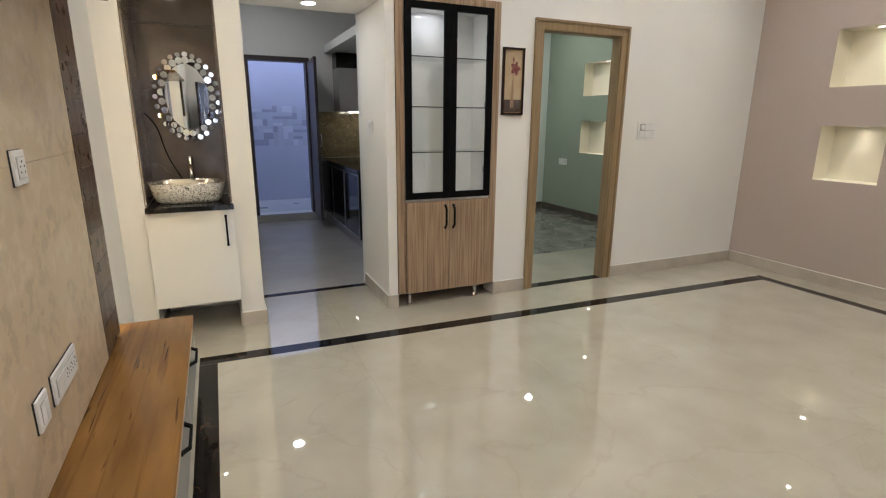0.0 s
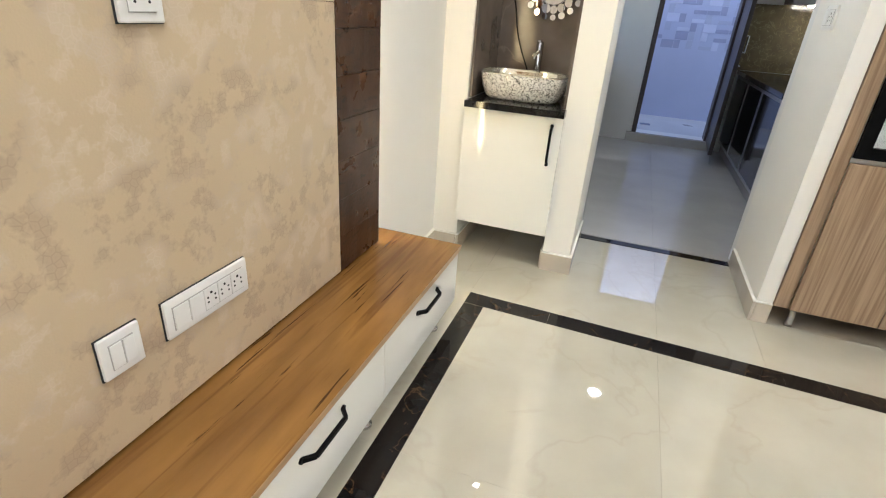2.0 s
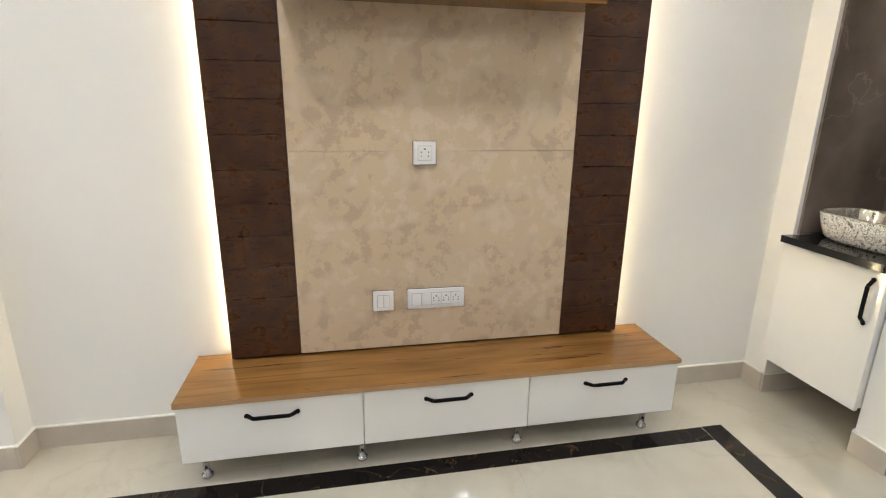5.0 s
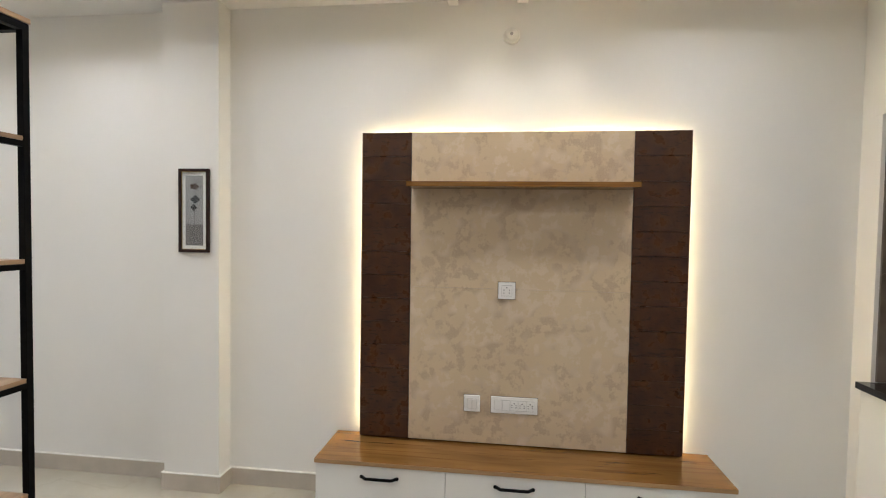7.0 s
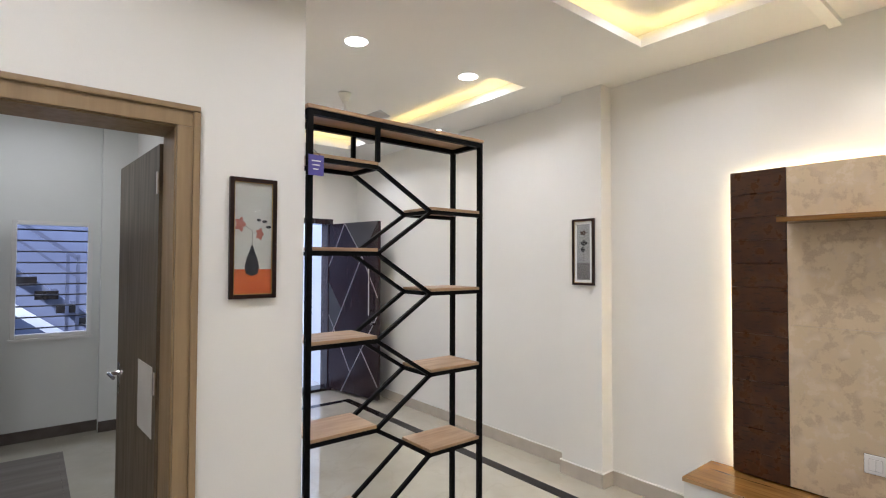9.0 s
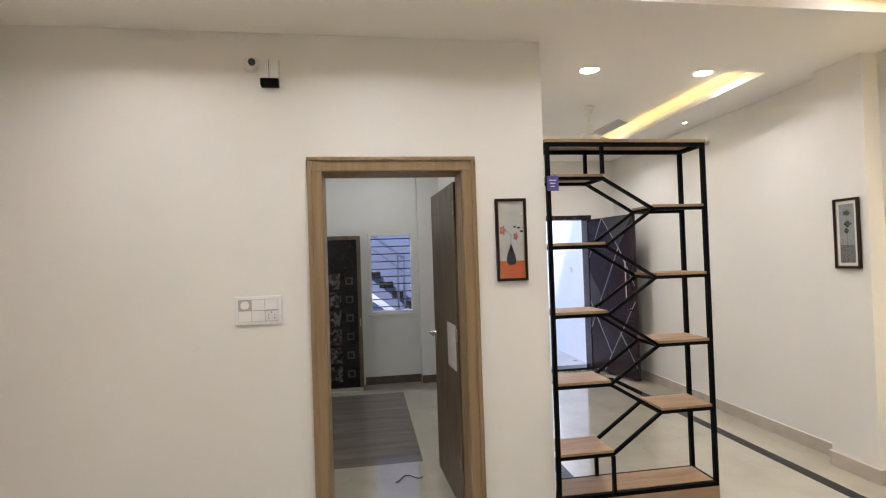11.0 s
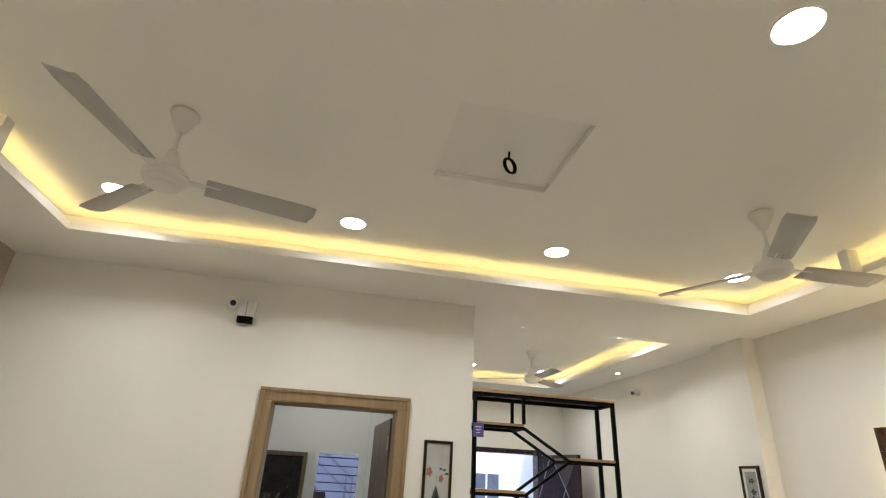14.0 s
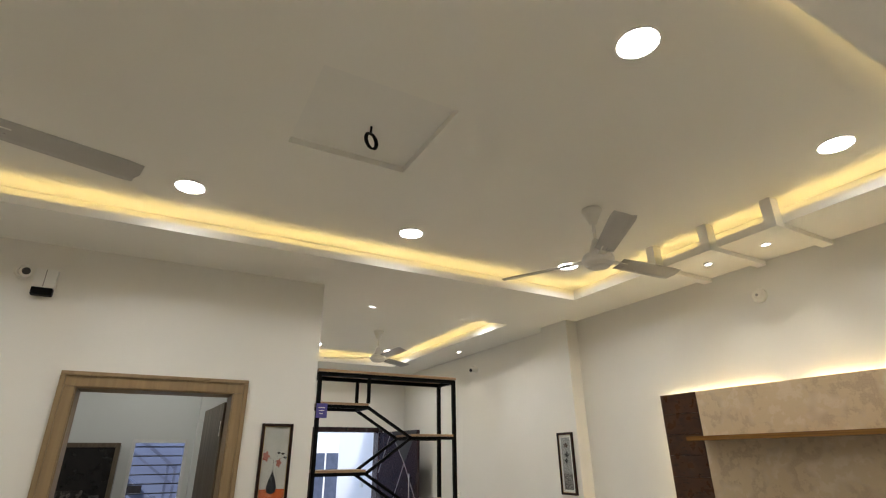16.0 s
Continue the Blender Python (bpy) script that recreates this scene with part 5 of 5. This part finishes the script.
tiled(bfloor, 2.745, 5.29, -3.46, -2.98, 0.8, 0.48, 2.78, -3.46, M_TILE)
skirting(2.471, 3.19, -3.459, -3.446, M_DARKSKIRT)
skirting(2.191, 2.471, -3.359, -3.346, M_DARKSKIRT)
# Unseen lamps added to brighten the bedroom; number and places are assumed.
for x in (3.0, 4.5):
    for y in (-2.7, -0.8):
        downlight(x, y, 2.9, 0.068, "bedroom downlights", "unseen round downlight added to brighten the bedroom", lens=G_SOFT)

wn = tagged(new("window_1"), "white framed bedroom window with black grille", "window", kind="structure")
for a in ((2.531, 2.566, 0.901, 1.944), (3.079, 3.114, 0.901, 1.944), (2.567, 3.078, 0.901, 0.936), (2.567, 3.078, 1.909, 1.944)):
    part("window_frame", box(a[0], a[1], -3.52, -3.455, a[2], a[3], 0.003), M_PLASTIC, wn)
for k in range(10):
    z = 0.985 + k * 0.098
    part("grille_bar", rod((2.567, -3.50, z), (3.078, -3.50, z), 0.007, seg=8), M_GRILLE, wn)
part("window_sill", box(2.52, 3.125, -3.46, -3.44, 0.875, 0.8995, 0.002), M_PLASTIC, wn)

wd = thing("wardrobe", (3.21, -3.455, 0), "black wardrobe with floral panels in dark frame", "wardrobe")
part("body", box(0.0, 1.20, 0.0, 0.30, 0.055, 1.88), M_KDARK, wd)
part("plinth", box(0.01, 1.19, 0.0, 0.28, 0.0, 0.0545), M_PALE, wd)
for a in ((0.0, 0.045, 0.055, 1.90), (0.60, 0.645, 0.055, 1.90), (0.045, 0.60, 1.855, 1.90)):
    part("frame_bar", box(a[0], a[1], 0.3005, 0.325, a[2], a[3], 0.003), M_DOORWOOD, wd)
part("door", box(0.046, 0.599, 0.3005, 0.315, 0.056, 1.854, 0.001), M_KDARK, wd, "glossy black door")
for k in range(6):
    z = 0.13 + k * 0.225
    pn = part("floral_panel", box(0.25, 0.50, 0.3155, 0.318, z, z + 0.19, 0.001), M_FLORAL, wd, "dark grey floral panel")
    for a, b, c in ((0.10, 0.19, 0.05), (0.52, 0.59, 0.02), (0.52, 0.59, 0.105)):
        sq = part("square_panel", box(a, b, 0.3155, 0.318, z + c, z + c + b - a, 0.001), M_GREYINLAY, wd, "grey square outline")
        part("square_inset", box(a + 0.02, b - 0.02, 0.3182, 0.3192, z + c + 0.02, z + c + b - a - 0.02), M_KDARK, sq)
part("handle", rod((0.02, 0.326, 0.85), (0.02, 0.352, 0.85), 0.01, rod((0.02, 0.35, 0.80), (0.02, 0.35, 0.90), 0.007)), M_CHROME, wd)
cb = thing("floor_cable", (2.80, -0.55, 0.001), "thin black cable lying on the bedroom floor", "cable")
bm = bmesh.new()
pts = [Vector((-0.02 + 0.2 * s, 0.05 * math.sin(8 * s), 0.006 + 0.015 * max(0, math.sin(6 * s)))) for s in [k / 14 for k in range(15)]]
for p, q in zip(pts, pts[1:]):
    rod(p, q, 0.004, bm, 6)
part("wire", bm, M_BLACK, cb)

# outside stair seen through the bedroom window
st = thing("outside_stair", (2.9, -5.2, 0), "outdoor stair with dark railing behind the window", "stair")
part("flight", bar((0.9, -0.35, 1.98), (-0.75, -0.35, 0.62), 0.14, 0.7), M_BLUEWALL, st)
for k in range(8):
    part("step", box(0.62 - k * 0.2, 0.84 - k * 0.2, -0.45, 0.10, 1.80 - k * 0.165, 1.90 - k * 0.165), M_KDARK, st)
part("stringer", bar((0.95, 0.12, 2.62), (-0.35, 0.12, 1.62), 0.045, 0.04), M_RAIL, st)
part("rail", bar((0.95, 0.12, 2.40), (-0.35, 0.12, 1.40), 0.03, 0.03), M_RAIL, st)
for x in (-0.36, -0.26):
    part("newel", bar((x, 0.12, -0.31), (x, 0.12, 1.66), 0.035, 0.035), M_RAIL, st)
part("skirt", bar((0.95, 0.16, 1.62), (-0.6, 0.16, 0.42), 0.10, 0.02), M_YARD, st, "pale lower stringer")
slab("wall_outside_south", "y", -6.6, -6.45, (1.4, 6.0), (-0.3, 3.4), [], M_BLUEWALL)

# ---- entrance ----
md = tagged(new("door_4"), "dark brown main entrance frame, open doorway", "door frame", kind="structure")
for a in ((0.051, 0.115, 0.0, 2.055), (0.995, 1.059, 0.0, 2.055), (0.051, 1.059, 2.056, 2.119)):
    part("frame_bar", box(a[0], a[1], -3.64, -3.45, a[2], a[3], 0.003), M_MAINDOOR, md)
part("sill", box(0.116, 0.994, -3.66, -3.45, -0.01, 0.03, 0.002), M_BLACKSTONE, md, "dark stone sill")
ml = thing("main_door_leaf", (0.105, -3.44, 0.034), "dark brown main door with diagonal inlay lines, open", "door", rz=100)
part("leaf", box(0, 0.90, -0.0, 0.042, 0, 2.02, 0.003), M_MAINDOOR, ml)
for p, q in (((0.0, 0.55), (0.62, 1.62)), ((0.62, 1.62), (0.90, 1.15)), ((0.25, 0.0), (0.90, 0.95)), ((0.0, 1.5), (0.30, 2.02)), ((0.30, 2.02), (0.62, 1.62)), ((0.0, 0.9), (0.42, 0.25)), ((0.60, 0.55), (0.90, 0.15))):
    part("inlay_line", bar((p[0], -0.0012, p[1]), (q[0], -0.0012, q[1]), 0.012, 0.002), M_INLAY, ml, "pale metal inlay line")
for tri in (((0.30, 2.02), (0.62, 1.62), (0.90, 2.02)), ((0.0, 0.55), (0.25, 0.98), (0.0, 1.3))):
    g = bmesh.new()
    g.faces.new([g.verts.new((x, -0.0006, z)) for x, z in tri])
    ex = bmesh.ops.extrude_face_region(g, geom=g.faces[:])
    for v in [e for e in ex["geom"] if isinstance(e, bmesh.types.BMVert)]:
        v.co.y += 0.0005
    bmesh.ops.recalc_face_normals(g, faces=g.faces)
    part("inlay_triangle", g, M_GREYINLAY, ml, "grey triangular inlay")
part("pull_handle", rod((0.80, -0.045, 0.95), (0.80, -0.045, 1.5), 0.011, rod((0.80, 0.0, 1.0), (0.80, -0.047, 1.0), 0.008, rod((0.80, 0.0, 1.45), (0.80, -0.047, 1.45), 0.008))), M_CHROME, ml, "long chrome pull handle")
part("lock", rod((0.82, 0.0, 0.86), (0.82, -0.03, 0.86), 0.024), M_CHROME, ml, "round chrome lock")
switch_plate((1.55, -3.46, 2.45), 180, 0.10, 0.10, "s", "small white plate high on foyer wall", "wall_plate")
switch_plate((-0.286, -1.94, 1.31), 90, 0.12, 0.085, "ss", "white switch plate on the foyer wall")

slab("floor_porch", "z", -0.25, -0.02, (-2.5, 3.5), (-6.4, -3.66), [], M_YARDFLOOR)
slab("wall_porch", "x", -0.20, -0.02, (-5.6, -3.66), (-0.25, 3.0), [], M_YARD)
switch_plate((-0.02, -4.4, 1.35), 90, 0.13, 0.09, "ss", "white weatherproof switch on porch wall")
nb = thing("neighbour_house", (-1.0, -9.0, -0.3), "pale neighbouring house with rows of windows", "house")
part("wall", box(-3.5, 5.0, -5.0, 0.0, 0.0, 6.5), M_YARD, nb)
part("roof", box(-3.7, 5.2, -5.2, 0.2, 6.501, 6.7, 0.02), M_CEIL, nb)
for z in (0.9, 3.9):
    for x in (-2.6, -0.4, 1.8, 3.6):
        w = part("window", box(x, x + 1.2, 0.0005, 0.06, z, z + 1.3, 0.01), M_PLASTIC, nb)
        for k in range(2):
            part("pane", box(x + 0.06 + k * 0.56, x + 0.58 + k * 0.56, 0.0605, 0.066, z + 0.06, z + 1.24), M_RAIL, w, "dark blue-grey pane")
part("band", box(-3.55, 5.05, 0.0005, 0.25, 3.0, 3.2, 0.01), M_CEIL, nb, "projecting white floor band")
ground = tagged(part("ground", box(-600, 600, -600, 600, -0.6, -0.31), mat("dusty_ground", (0.20, 0.17, 0.13), (0.14, 0.12, 0.095), 0.9, scale=0.8)), kind="structure")
